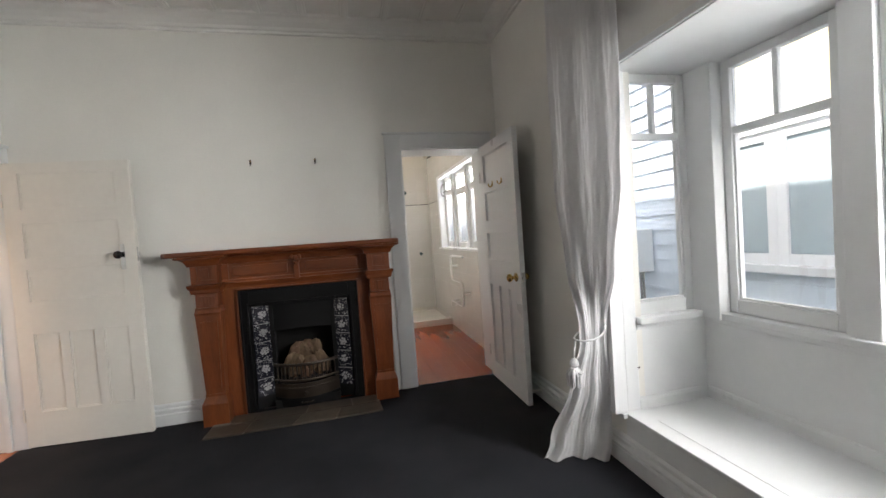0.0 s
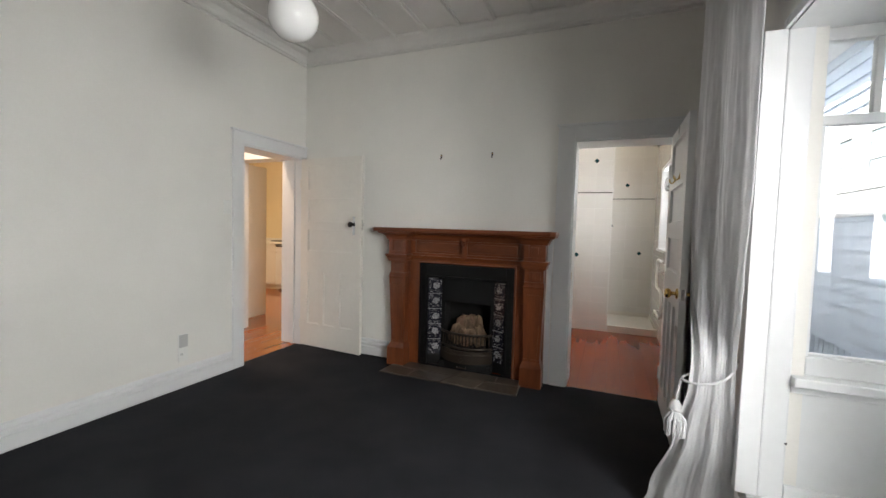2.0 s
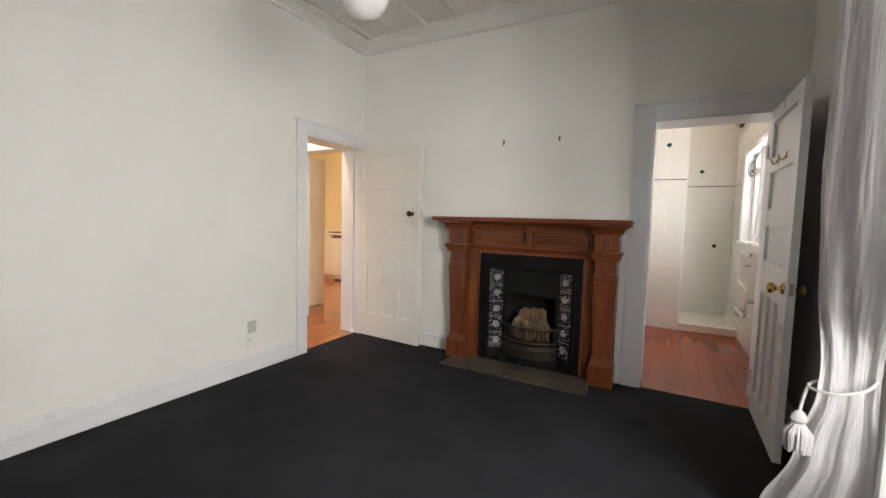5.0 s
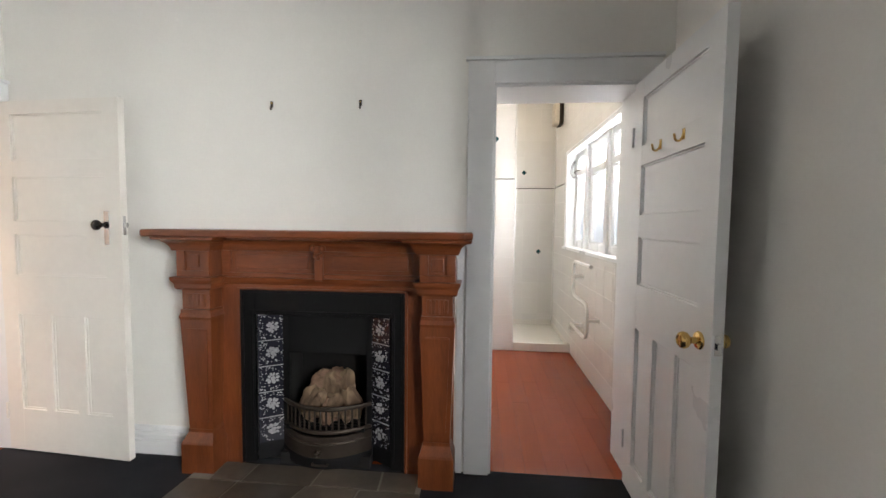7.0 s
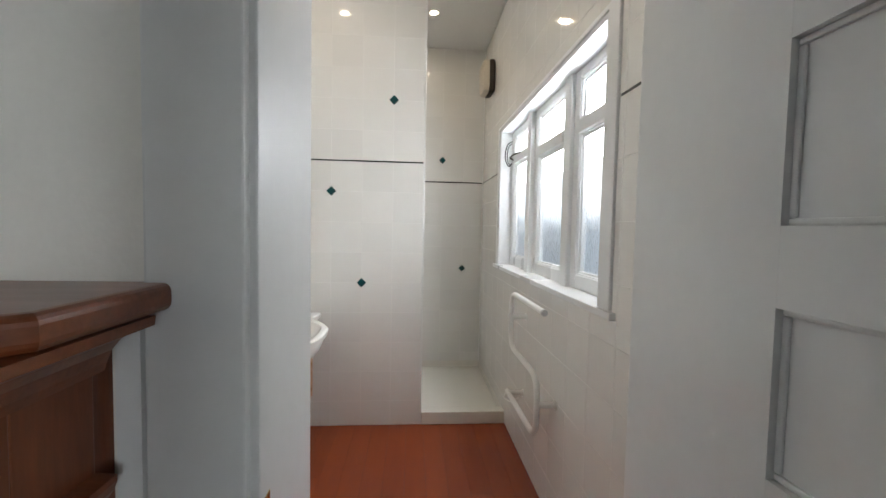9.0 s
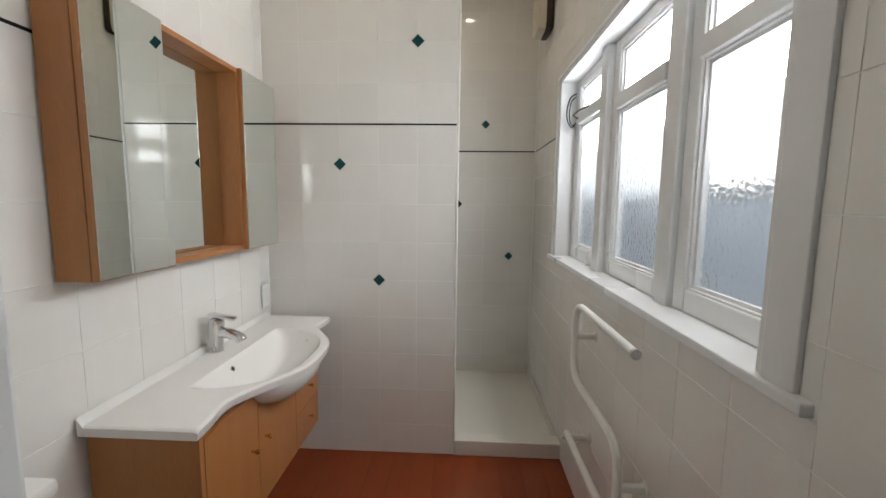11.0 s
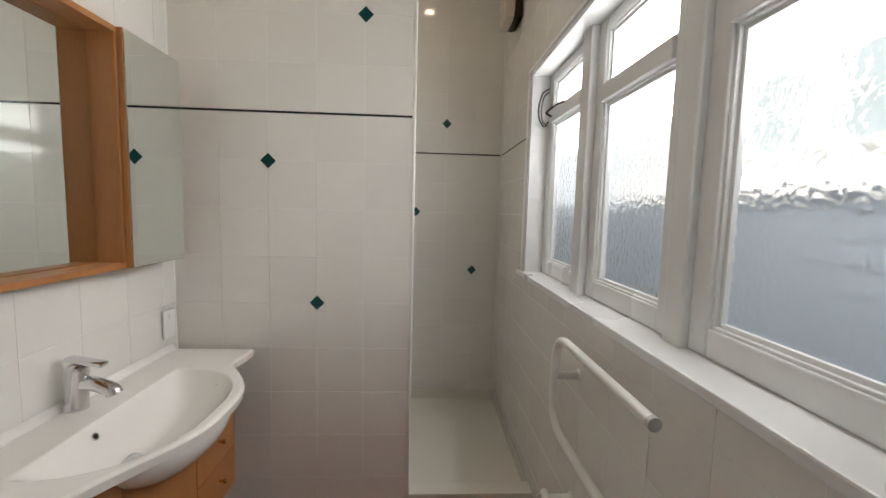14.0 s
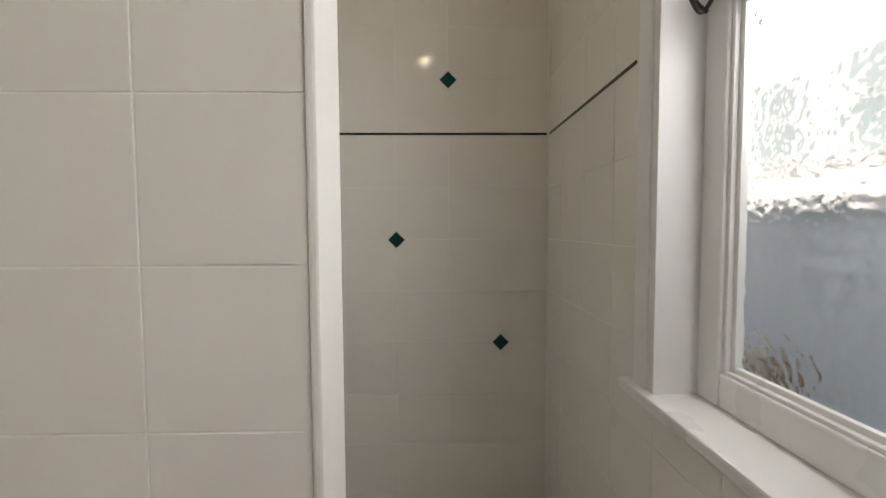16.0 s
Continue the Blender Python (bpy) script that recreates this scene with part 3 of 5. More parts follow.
def pilaster(x0):
    x1 = x0 + PW
    xm = (x0 + x1) / 2
    f = 3.318
    wood("upper_block", box(x0, x1, f + 0.0126, 3.437, 1.02, 1.221, 0.002), True)
    for row in ((x0, x1, f, f + 0.0125, 1.02, 1.052), (x0, x1, f, f + 0.0125, 1.15, 1.221), (x0, x0 + 0.042, f, f + 0.0125, 1.052, 1.15), (x1 - 0.042, x1, f, f + 0.0125, 1.052, 1.15)):
        wood("block_rail", box(*row, 0.002), True)
    wood("block_panel", box(xm - 0.03, xm + 0.03, f + 0.004, f + 0.0122, 1.07, 1.132, 0.003), True)
    wood("upper_moulding", sweep([(o * 0.75, u) for o, u in BED], [(x1, 3.437), (x1, f), (x0, f), (x0, 3.437)]))
    wood("capital", sweep([(0, 0.955), (0.004, 0.955), (0.01, 0.965), (0.012, 0.985), (0.022, 1.0), (0.026, 1.012), (0.026, 1.02), (0, 1.022)], [(x1, 3.437), (x1, f + 0.006), (x0, f + 0.006), (x0, 3.437)]))
    wood("neck", box(x0 + 0.012, x1 - 0.012, f + 0.02, 3.437, 0.8535, 0.957, 0.003), True)
    wood("neck_panel", box(x0 + 0.034, x1 - 0.034, f + 0.011, f + 0.021, 0.868, 0.935, 0.003), True)
    wood("neck_band", box(x0 + 0.006, x1 - 0.006, f + 0.012, 3.437, 0.835, 0.853, 0.003), True)
    # shaft, narrowing towards the foot
    bm = bmesh.new()
    rings = []
    for z, w, d in ((0.20, 0.064, 0.036), (0.225, 0.064, 0.036), (0.80, 0.083, 0.012), (0.815, 0.086, 0.006), (0.836, 0.08, 0.014)):
        rings.append([bm.verts.new(v) for v in ((xm - w, 3.437, z), (xm - w, f + d, z), (xm + w, f + d, z), (xm + w, 3.437, z))])
    for r0, r1 in zip(rings, rings[1:]):
        for i in range(4):
            bm.faces.new((r0[i], r0[(i + 1) % 4], r1[(i + 1) % 4], r1[i]))
    bm.faces.new(rings[0])
    bm.faces.new(rings[-1][::-1])
    wood("shaft", bm, True)
    for k in range(4):
        x = xm + (k - 1.5) * 0.021
        wood("reed", tube([(x, f + 0.011, 0.874), (x, f + 0.011, 0.929)], 0.0042, 6), True)
    bm = bmesh.new()
    rings = []
    for z, w, d in ((0.262, 0.040, 0.030), (0.272, 0.044, 0.0285), (0.745, 0.060, 0.0075), (0.755, 0.056, 0.012)):
        rings.append([bm.verts.new(v) for v in ((xm - w, f + 0.06, z), (xm - w, f + d, z), (xm + w, f + d, z), (xm + w, f + 0.06, z))])
    for r0, r1 in zip(rings, rings[1:]):
        for i in range(4):
            bm.faces.new((r0[i], r0[(i + 1) % 4], r1[(i + 1) % 4], r1[i]))
    bm.faces.new(rings[0])
    bm.faces.new(rings[-1][::-1])
    wood("shaft_panel", bm, True)
    bm = bmesh.new()
    rings = []
    for z, w, d in ((0, 0.086, 0.0), (0.155, 0.086, 0.0), (0.165, 0.083, 0.004), (0.205, 0.067, 0.032), (0.222, 0.067, 0.032)):
        rings.append([bm.verts.new(v) for v in ((xm - w, 3.437, z), (xm - w, f + d, z), (xm + w, f + d, z), (xm + w, 3.437, z))])
    for r0, r1 in zip(rings, rings[1:]):
        for i in range(4):
            bm.faces.new((r0[i], r0[(i + 1) % 4], r1[(i + 1) % 4], r1[i]))
    bm.faces.new(rings[0])
    bm.faces.new(rings[-1][::-1])
    wood("plinth", bm, True)


pilaster(ML)
pilaster(MR - PW)

fire = thing("fireplace_insert", "black cast-iron fireplace insert with patterned tile slips", "fireplace", (-0.295, 3.45, 0))


def iron(name, bm, material=IRON, label="", smooth=False):
    return at_parent(part(name, bm, material, fire, label, smooth), fire)


FX0, FX1, FZ = -0.734, 0.144, 0.955
TO, TI = 0.075, 0.205      # the tile slips: from the plate's edge to the fire's edge
iron("front_plate", boxes((FX0, FX0 + TO, 3.425, 3.45, 0.02, FZ), (FX1 - TO, FX1, 3.425, 3.45, 0.02, FZ), (FX0 + TO, FX1 - TO, 3.425, 3.45, 0.815, FZ), bevel=0.003))
iron("border", boxes((FX0 + 0.004, FX0 + 0.02, 3.414, 3.426, 0.02, FZ - 0.005), (FX1 - 0.02, FX1 - 0.004, 3.414, 3.426, 0.02, FZ - 0.005), (FX0 + 0.02, FX1 - 0.02, 3.414, 3.426, FZ - 0.021, FZ - 0.005),
     (FX0 + 0.055, FX0 + 0.068, 3.417, 3.426, 0.06, 0.84), (FX1 - 0.068, FX1 - 0.055, 3.417, 3.426, 0.06, 0.84), (FX0 + 0.068, FX1 - 0.068, 3.417, 3.426, 0.828, 0.84), bevel=0.004))


def slip_tiles(side):
    """Five patterned tiles in a splayed column."""
    xo = FX0 + TO + 0.004 if side < 0 else FX1 - TO - 0.004
    xi = FX0 + TI if side < 0 else FX1 - TI
    yo, yi = 3.445, 3.52
    d = Vector((xi - xo, yi - yo, 0))
    wide = d.length
    ang = math.atan2(d.y, d.x)
    base = Matrix.Translation((xo, yo, 0)) @ Matrix.Rotation(ang, 4, "Z")
    f = -1 if side < 0 else 1  # which local y faces the room
    back = bmesh.new()
    add_box(back, 0, wide, min(0, -f * 0.012) + f * 0.0, max(0, -f * 0.012), 0.02, 0.83)
    bmesh.ops.transform(back, matrix=base, verts=back.verts)
    iron("slip_back", back)
    s = 0.138
    for k in range(5):
        z0 = 0.112 + k * (s + 0.002)
        cx, cz = wide / 2, z0 + s / 2
        bm = bmesh.new()
        y0, y1 = sorted((0.0005 * f, 0.007 * f))
        add_box(bm, 0.003, wide - 0.003, y0, y1, z0, z0 + s, 0.0015)
        bmesh.ops.transform(bm, matrix=base, verts=bm.verts)
        tile = iron("slip_tile", bm, TILEDARK, "dark glazed tile with a white flower pattern")
        pat = bmesh.new()

        def dot(x, z, r, n=10, squash=1.0, turn=0.0):
            ring = []
            for i in range(n):
                a1 = 2 * math.pi * i / n
                dx, dz = r * math.cos(a1), r * squash * math.sin(a1)
                ring.append(pat.verts.new(base @ Vector((x + dx * math.cos(turn) - dz * math.sin(turn), 0.0076 * f, z + dx * math.sin(turn) + dz * math.cos(turn)))))
            pat.faces.new(ring)
        rs = random.Random(17 + k + (7 if side > 0 else 0))
        for i in range(9):
            a1 = 2 * math.pi * i / 9 + rs.uniform(-0.2, 0.2)
            rr = rs.uniform(0.018, 0.028)
            dot(cx + rr * math.cos(a1), cz + rr * math.sin(a1), rs.uniform(0.009, 0.013), 7, rs.uniform(0.5, 0.9), a1)
        dot(cx + 0.002, cz - 0.003, 0.013, 9)
        for i in range(78):
            x, z = rs.uniform(0.008, wide - 0.008), rs.uniform(z0 + 0.006, z0 + s - 0.008)
            if (x - cx) ** 2 + (z - cz) ** 2 > 0.043 ** 2:
                dot(x, z, rs.uniform(0.0022, 0.0060), 5, rs.uniform(0.4, 1.0), rs.uniform(0, 3.1))
        p = part("pattern", pat, TILEWHITE, tile)
        p.parent = tile
        tagged(p, kind="stuff")
        p.matrix_parent_inverse = Matrix()
        bars = bmesh.new()
        y0, y1 = sorted((0.0065 * f, 0.0082 * f))
        add_box(bars, 0.004, wide - 0.004, y0, y1, z0 + s - 0.004, z0 + s + 0.0005)
        bmesh.ops.transform(bars, matrix=base, verts=bars.verts)
        part("edge_line", bars, TILEWHITE, tile)


slip_tiles(-1)
slip_tiles(1)
OX0, OX1 = FX0 + TI, FX1 - TI   # fire opening
iron("inner_frame", boxes((OX0 - 0.012, OX0 + 0.018, 3.500, 3.53, 0.02, 0.83), (OX1 - 0.018, OX1 + 0.012, 3.500, 3.53, 0.02, 0.83), (FX0 + TO, FX1 - TO, 3.45, 3.53, 0.812, 0.83), bevel=0.004))
hood = bmesh.new()
N = 14
lo, hi = [], []
for i in range(N + 1):
    u = i / N
    x = OX0 + (OX1 - OX0) * u
    arch = math.sin(math.pi * u)
    lo.append((hood.verts.new((x, 3.505 - 0.03 * arch, 0.595 + 0.015 * arch)), hood.verts.new((x, 3.515 - 0.03 * arch, 0.595 + 0.015 * arch))))
    hi.append((hood.verts.new((x, 3.50, 0.815)), hood.verts.new((x, 3.512, 0.815))))
for i in range(N):
    hood.faces.new((lo[i][0], lo[i + 1][0], hi[i + 1][0], hi[i][0]))
    hood.faces.new((lo[i][1], hi[i][1], hi[i + 1][1], lo[i + 1][1]))
    hood.faces.new((lo[i][0], lo[i][1], lo[i + 1][1], lo[i + 1][0]))
    hood.faces.new((hi[i][0], hi[i + 1][0], hi[i + 1][1], hi[i][1]))
iron("hood", hood, IRON, "arched smoke hood", True)
iron("firebox", boxes((-0.70, 0.112, 3.735, 3.744, 0.0, 0.9), (-0.70, OX0 - 0.01, 3.53, 3.735, 0, 0.9), (OX1 + 0.01, 0.11, 3.53, 3.735, 0, 0.9), (OX0 - 0.01, OX1 + 0.01, 3.53, 3.735, 0.83, 0.9), (OX0 - 0.01, OX1 + 0.01, 3.46, 3.735, 0.0, 0.06)), SOOT, "sooty black firebox")
XC, HALF = (OX0 + OX1) / 2, (OX1 - OX0) / 2


def bow(u, deep=0.10):
    """A point on the bowed front of the grate, u from -1 to 1."""
    return XC + HALF * u, 3.50 - deep * (1 - u * u)


def bowed(z0, z1, deep, thick, over=1.04):
    bm = bmesh.new()
    rings = []
    for i in range(19):
        u = (-1 + 2 * i / 18)
        x, y = bow(u, deep)
        x = XC + (x - XC) * over
        rings.append([bm.verts.new(v) for v in ((x, y, z0), (x, y - 0.004, (z0 + z1) / 2), (x, y, z1), (x, y + thick, z1), (x, y + thick, z0))])
    for r0, r1 in zip(rings, rings[1:]):
        for i in range(5):
            bm.faces.new((r0[i], r1[i], r1[(i + 1) % 5], r0[(i + 1) % 5]))
    bm.faces.new(rings[0][::-1])
    bm.faces.new(rings[-1])
    return bm


iron("top_rail", bowed(0.325, 0.345, 0.105, 0.014), BRONZE, "worn bronze-coloured grate rail", True)
iron("middle_rail", bowed(0.205, 0.222, 0.110, 0.014), BRONZE, "", True)
iron("ash_cover", bowed(0.085, 0.195, 0.120, 0.012), BRONZE, "bowed ash-pit cover", True)
iron("ash_rib", bowed(0.155, 0.168, 0.128, 0.012), BRONZE, "", True)
for i in range(15):
    u = -0.92 + 1.84 * i / 14
    x, y = bow(u, 0.105)
    iron("grate_bar", tube([(x, y + 0.006, 0.215), (x, y + 0.006, 0.33)], 0.0055, 8), BRONZE, "", True)
iron("ash_pan", bowed(0.02, 0.08, 0.105, 0.012), IRON, "black ash pan", True)
iron("ash_knob", lathe([(0, 0), (0.014, 0.0), (0.014, 0.006), (0.006, 0.01), (0.012, 0.022), (0.008, 0.03), (0, 0.031)], Matrix.Translation((XC, 3.372, 0.125)) @ pose(0, 0, 0, 90, 0, 0), 14), BRONZE, "", True)
iron("pan_handle", tube([(XC - 0.04, 3.396, 0.05), (XC - 0.04, 3.378, 0.05), (XC + 0.04, 3.378, 0.05), (XC + 0.04, 3.396, 0.05)], 0.005, 8, 0.012), BRONZE, "", True)


def lump(name, size, seed, material, stretch=(1, 1, 1)):
    bm = bmesh.new()
    bmesh.ops.create_icosphere(bm, subdivisions=3, radius=size)
    for v in bm.verts:
        d = v.co.normalized()
        k = 1 + 0.35 * noise.noise(d * 1.6 + Vector((seed * 3.1, 0, 0))) + 0.16 * noise.noise(d * 5 + Vector((0, seed * 2.3, 0)))
        v.co = Vector((v.co.x * stretch[0], v.co.y * stretch[1], v.co.z * stretch[2])) * k
    return part(name, bm, material, None, "", True)


rng = random.Random(4)
fuel = thing("fire_fuel", "pale and browned split logs heaped upright in the grate", "firewood", (XC, 3.58, 0.22))
for i, (x, y, z, wide, tall, lean, paint) in enumerate((
        (-0.115, -0.01, 0.085, 0.050, 0.120, 0.30, PAPER), (-0.055, -0.035, 0.080, 0.062, 0.110, 0.12, PAPER), (0.030, -0.035, 0.075, 0.066, 0.100, -0.05, PAPER), (0.105, -0.015, 0.085, 0.052, 0.125, -0.25, PAPER),
        (-0.075, 0.03, 0.150, 0.056, 0.120, 0.22, BARK), (-0.005, 0.02, 0.155, 0.060, 0.115, 0.05, PAPER), (0.065, 0.03, 0.160, 0.056, 0.120, -0.16, PAPER), (0.02, 0.05, 0.195, 0.060, 0.085, 0.5, BARK),
        (-0.045, 0.05, 0.190, 0.050, 0.085, -0.4, BARK), (0.0, -0.05, 0.035, 0.075, 0.055, 1.4, BARK), (-0.09, -0.04, 0.04, 0.055, 0.055, 1.2, PAPER), (0.09, -0.04, 0.04, 0.055, 0.055, -1.3, PAPER))):
    ob = lump("wood_chunk" if paint is BARK else "charred_log", 1.0, i + 1, paint, (wide, wide * 0.8, tall * 0.75))
    ob.parent = fuel
    ob.location = (x * 1.15 - 0.005, y, z)
    ob.rotation_euler = (rng.uniform(-0.15, 0.15), lean, rng.uniform(-0.4, 0.4))
iron("bottom_grate", boxes(*[(XC - HALF + 0.02, XC + HALF - 0.02, 3.46 + 0.03 * k, 3.472 + 0.03 * k, 0.195, 0.215) for k in range(8)]), IRON)

hearth = thing("hearth", "dark brown-grey slate hearth of uneven tiles level with the carpet", "hearth", (-0.35, 3.26, 0))
HX0, HX1, HY0, HY1 = -0.948, 0.255, 3.098, 3.425
hb = part("mortar_bed", box(HX0 + 0.012, HX1 - 0.012, HY0 + 0.012, HY1, 0.001, 0.008), GROUT, hearth)
at_parent(hb, hearth)
rh = random.Random(12)
front_cuts = [(HX0, HX0 + 0.010), (-0.690, -0.668), (-0.375, -0.318), (-0.075, -0.050), (HX1 + 0.004, HX1 - 0.006)]
back_cuts = [(-0.822, -0.826), (-0.655, -0.640), (-0.300, -0.285), (0.040, 0.030), (0.226, 0.222)]
for cuts, ya, yb in ((front_cuts, HY0, 3.268), (back_cuts, 3.274, HY1 - 0.002)):
    for (a0, a1), (b0, b1) in zip(cuts, cuts[1:]):
        w = lambda k=0.006: rh.uniform(-k, k)
        g = 0.0045
        front_edge = [(a0 + g + (b0 - a0 - 2 * g) * u, ya + (w() if ya == HY0 else w(0.003))) for u in (0.0, 0.2, 0.45, 0.7, 1.0)]
        back_edge = [(a1 + g + (b1 - a1 - 2 * g) * u, yb - 0.003 + w(0.003)) for u in (1.0, 0.6, 0.3, 0.0)]
        b = prism(front_edge + back_edge, 0.003, 0.0125 + rh.uniform(0, 0.002))
        bmesh.ops.bevel(b, geom=[ed for ed in b.edges if ed.verts[0].co.z > 0.01 and ed.verts[1].co.z > 0.01], offset=0.002, segments=1, affect="EDGES")
        at_parent(part("slate_tile", b, SLATE, hearth), hearth)


# ---- small fixtures of the living room ----
for x in (-0.576, -0.105):
    h = thing("picture_hook", "small dark metal picture hook on the plaster wall", "hook", (x, YN, 1.9), "picture hooks")
    part("plate", box(-0.007, 0.007, -0.004, 0, -0.006, 0.024, 0.001), BRONZE, h)
    part("hook_arm", tube([(0, -0.003, -0.004), (0, -0.006, -0.02), (0, -0.018, -0.022), (0, -0.02, -0.008)], 0.003, 8, 0.008), BRONZE, h, "", True)
    part("nail_head", lathe([(0, 0), (0.005, 0), (0.004, 0.004), (0, 0.005)], Matrix.Translation((0, -0.004, 0.014)) @ pose(0, 0, 0, 90, 0, 0), 10), BRASS, h, "", True)
sw = thing("light_switch", "white plastic light switch plate", "switch", (XW, 2.545, 1.39))
part("plate", box(0, 0.008, -0.036, 0.036, -0.058, 0.058, 0.004), PLASTIC, sw)
part("rocker", box(0.006, 0.014, -0.008, 0.008, -0.014, 0.014, 0.002), PLASTIC, sw)
so = thing("wall_socket", "upright power socket with a grey cover over its upper half", "socket", (XW, 2.152, 0.305))
part("plate", box(0, 0.011, -0.037, 0.037, -0.105, 0.105, 0.004), PLASTIC, so)
part("cover", box(0.0112, 0.016, -0.034, 0.034, 0.004, 0.100, 0.003), SOCKETGREY, so, "grey plastic cover")
for z in (-0.05,):
    part("rocker", box(0.010, 0.016, 0.008, 0.022, z, z + 0.02, 0.002), PLASTIC, so)
    for yy in (-0.02, -0.004, -0.012):
        part("pin_slot", box(0.0105, 0.0116, yy - 0.0012, yy + 0.0012, z - 0.004, z + 0.006), BLACK, so)
GX, GY, GZ, GR = -0.555, 1.605, 2.236, 0.114
pend = thing("pendant_lamp", "round white opal glass globe hanging on a short rod, unlit", "lamp", (GX, GY, GZ))
prof = [(0.045, GR * 0.94)] + [(GR * math.sin(math.pi * k / 22), GR * math.cos(math.pi * k / 22)) for k in range(3, 22)] + [(0, -GR)]
part("globe", lathe(prof, Matrix(), 40), OPAL, pend, "", True)
part("gallery", lathe([(0, GR + 0.03), (0.03, GR + 0.03), (0.05, GR + 0.012), (0.052, GR * 0.9), (0, GR * 0.9)], Matrix(), 24), BRONZE, pend, "dark metal gallery", True)
part("rod", lathe([(0, GR), (0.006, GR), (0.006, HC - GZ - 0.015), (0, HC - GZ - 0.015)], Matrix(), 10), BRONZE, pend, "", True)
part("ceiling_rose", lathe([(0, HC - GZ - 0.02), (0.05, HC - GZ - 0.02), (0.06, HC - GZ - 0.03), (0.03, HC - GZ - 0.05), (0, HC - GZ - 0.05)], Matrix(), 24), BRONZE, pend, "", True)
al = thing("smoke_alarm", "round grey smoke alarm on the ceiling", "alarm", (-0.72, 2.70, HC - 0.012))
part("body", lathe([(0, -0.038), (0.035, -0.038), (0.048, -0.03), (0.055, -0.01), (0.056, 0.0), (0, 0.0)], Matrix(), 24), SMOKE, al, "", True)
ds = thing("door_stop", "white door stop on the skirting with a rubber tip", "door stop", (XE - 0.024, 2.85, 0.07))
part("rod", lathe([(0, 0), (0.018, 0), (0.018, 0.006), (0.009, 0.01), (0.008, 0.06), (0, 0.06)], pose(0, 0, 0, 0, -90, 0), 14), PLASTIC, ds, "", True)
part("rubber_tip", lathe([(0, 0.06), (0.012, 0.06), (0.013, 0.068), (0.011, 0.078), (0, 0.079)], pose(0, 0, 0, 0, -90, 0), 14), PLASTIC, ds, "", True)


# ---- curtain ----
def lerp_table(rows, z):
    for (z0, *a0), (z1, *a1) in zip(rows, rows[1:]):
        if z <= z1:
            k = max(0.0, min(1.0, (z - z0) / (z1 - z0)))
            k = k * k * (3 - 2 * k)
            return [p + (q - p) * k for p, q in zip(a0, a1)]
    return list(rows[-1][1:])


# height, left edge x y, right edge x y, depth of the folds
CURTAIN = [(0.0, 1.055, 2.12, 1.375, 2.01, 0.050), (0.10, 1.075, 2.10, 1.375, 2.00, 0.050), (0.45, 1.150, 1.99, 1.355, 1.96, 0.045), (0.68, 1.180, 1.925, 1.335, 1.95, 0.030), (0.75, 1.185, 1.935, 1.33, 1.93, 0.030),
           (1.05, 1.175, 2.02, 1.315, 1.80, 0.045), (1.45, 1.175, 2.09, 1.295, 1.70, 0.040), (1.9, 1.18, 2.11, 1.280, 1.655, 0.036), (2.9, 1.185, 2.10, 1.275, 1.655, 0.034)]
cur = thing("curtain", "long white cotton curtain tied back with a rope and tassel", "curtain", (1.22, 1.95, 0))


def curtain_sheet():
    bm = bmesh.new()
    NU, NZ = 150, 90
    grid = []
    for j in range(NZ + 1):
        z = 2.9 * (j / NZ) ** 1.15
        x0, y0, x1, y1, deep = lerp_table(CURTAIN, z)
        row = []
        a0, b0 = Vector((x0, y0)), Vector((x1, y1))
        d = b0 - a0
        nrm = Vector((-d.y, d.x)).normalized()
        for i in range(NU + 1):
            u = i / NU
            q = u + 0.05 * math.sin(5.0 * u + 0.5 * z) + 0.02 * noise.noise(Vector((u * 3, z * 1.1, 7.0)))
            ph = 2 * math.pi * 3.0 * q
            w = 0.58 * math.sin(ph) + 0.05 * math.sin(2.6 * ph + 0.8 * z) + 0.8 * noise.noise(Vector((u * 4.2, z * 0.55, 0.3)))
            crease = 0.004 * noise.noise(Vector((u * 16, z * 3.5, 4.0))) + 0.0035 * noise.noise(Vector((u * 26, z * 16, 2.0)))
            pt = a0 + d * u + nrm * (0.37 * deep * w + crease)
            zz = z
            if z < 0.14:
                k = 1 - z / 0.14
                pt += Vector((-0.035, -0.012)) * k * k * (0.5 + 0.5 * math.sin(ph * 0.5))
                zz = max(0.006 + 0.012 * (0.5 + 0.5 * math.sin(ph)) * k, z)
            row.append(bm.verts.new((pt.x - 1.22, pt.y - 1.95, zz)))
        grid.append(row)
    for r0, r1 in zip(grid, grid[1:]):
        for i in range(NU):
            bm.faces.new((r0[i], r0[i + 1], r1[i + 1], r1[i]))
    return bm


cloth = part("cloth", curtain_sheet(), LINEN, cur, "", True)
sol = cloth.modifiers.new("thickness", "SOLIDIFY")
sol.thickness = 0.003
rope = [(1.375, 2.02, 0.86), (1.345, 1.955, 0.765), (1.295, 1.888, 0.718), (1.22, 1.868, 0.695), (1.165, 1.895, 0.69), (1.152, 1.94, 0.69), (1.19, 1.985, 0.70), (1.28, 2.005, 0.74), (1.405, 2.03, 0.87)]
part("tie_rope", tube([(x - 1.22, y - 1.95, z) for x, y, z in rope], 0.0050, 10, 0.04), LINEN, cur, "twisted white tie rope", True)
TX, TY, TZ = 1.140 - 1.22, 1.925 - 1.95, 0.69
part("tassel_cord", tube([(TX + 0.012, TY, TZ), (TX, TY - 0.004, TZ - 0.05), (TX - 0.004, TY - 0.004, TZ - 0.09)], 0.005, 8, 0.02), LINEN, cur, "", True)
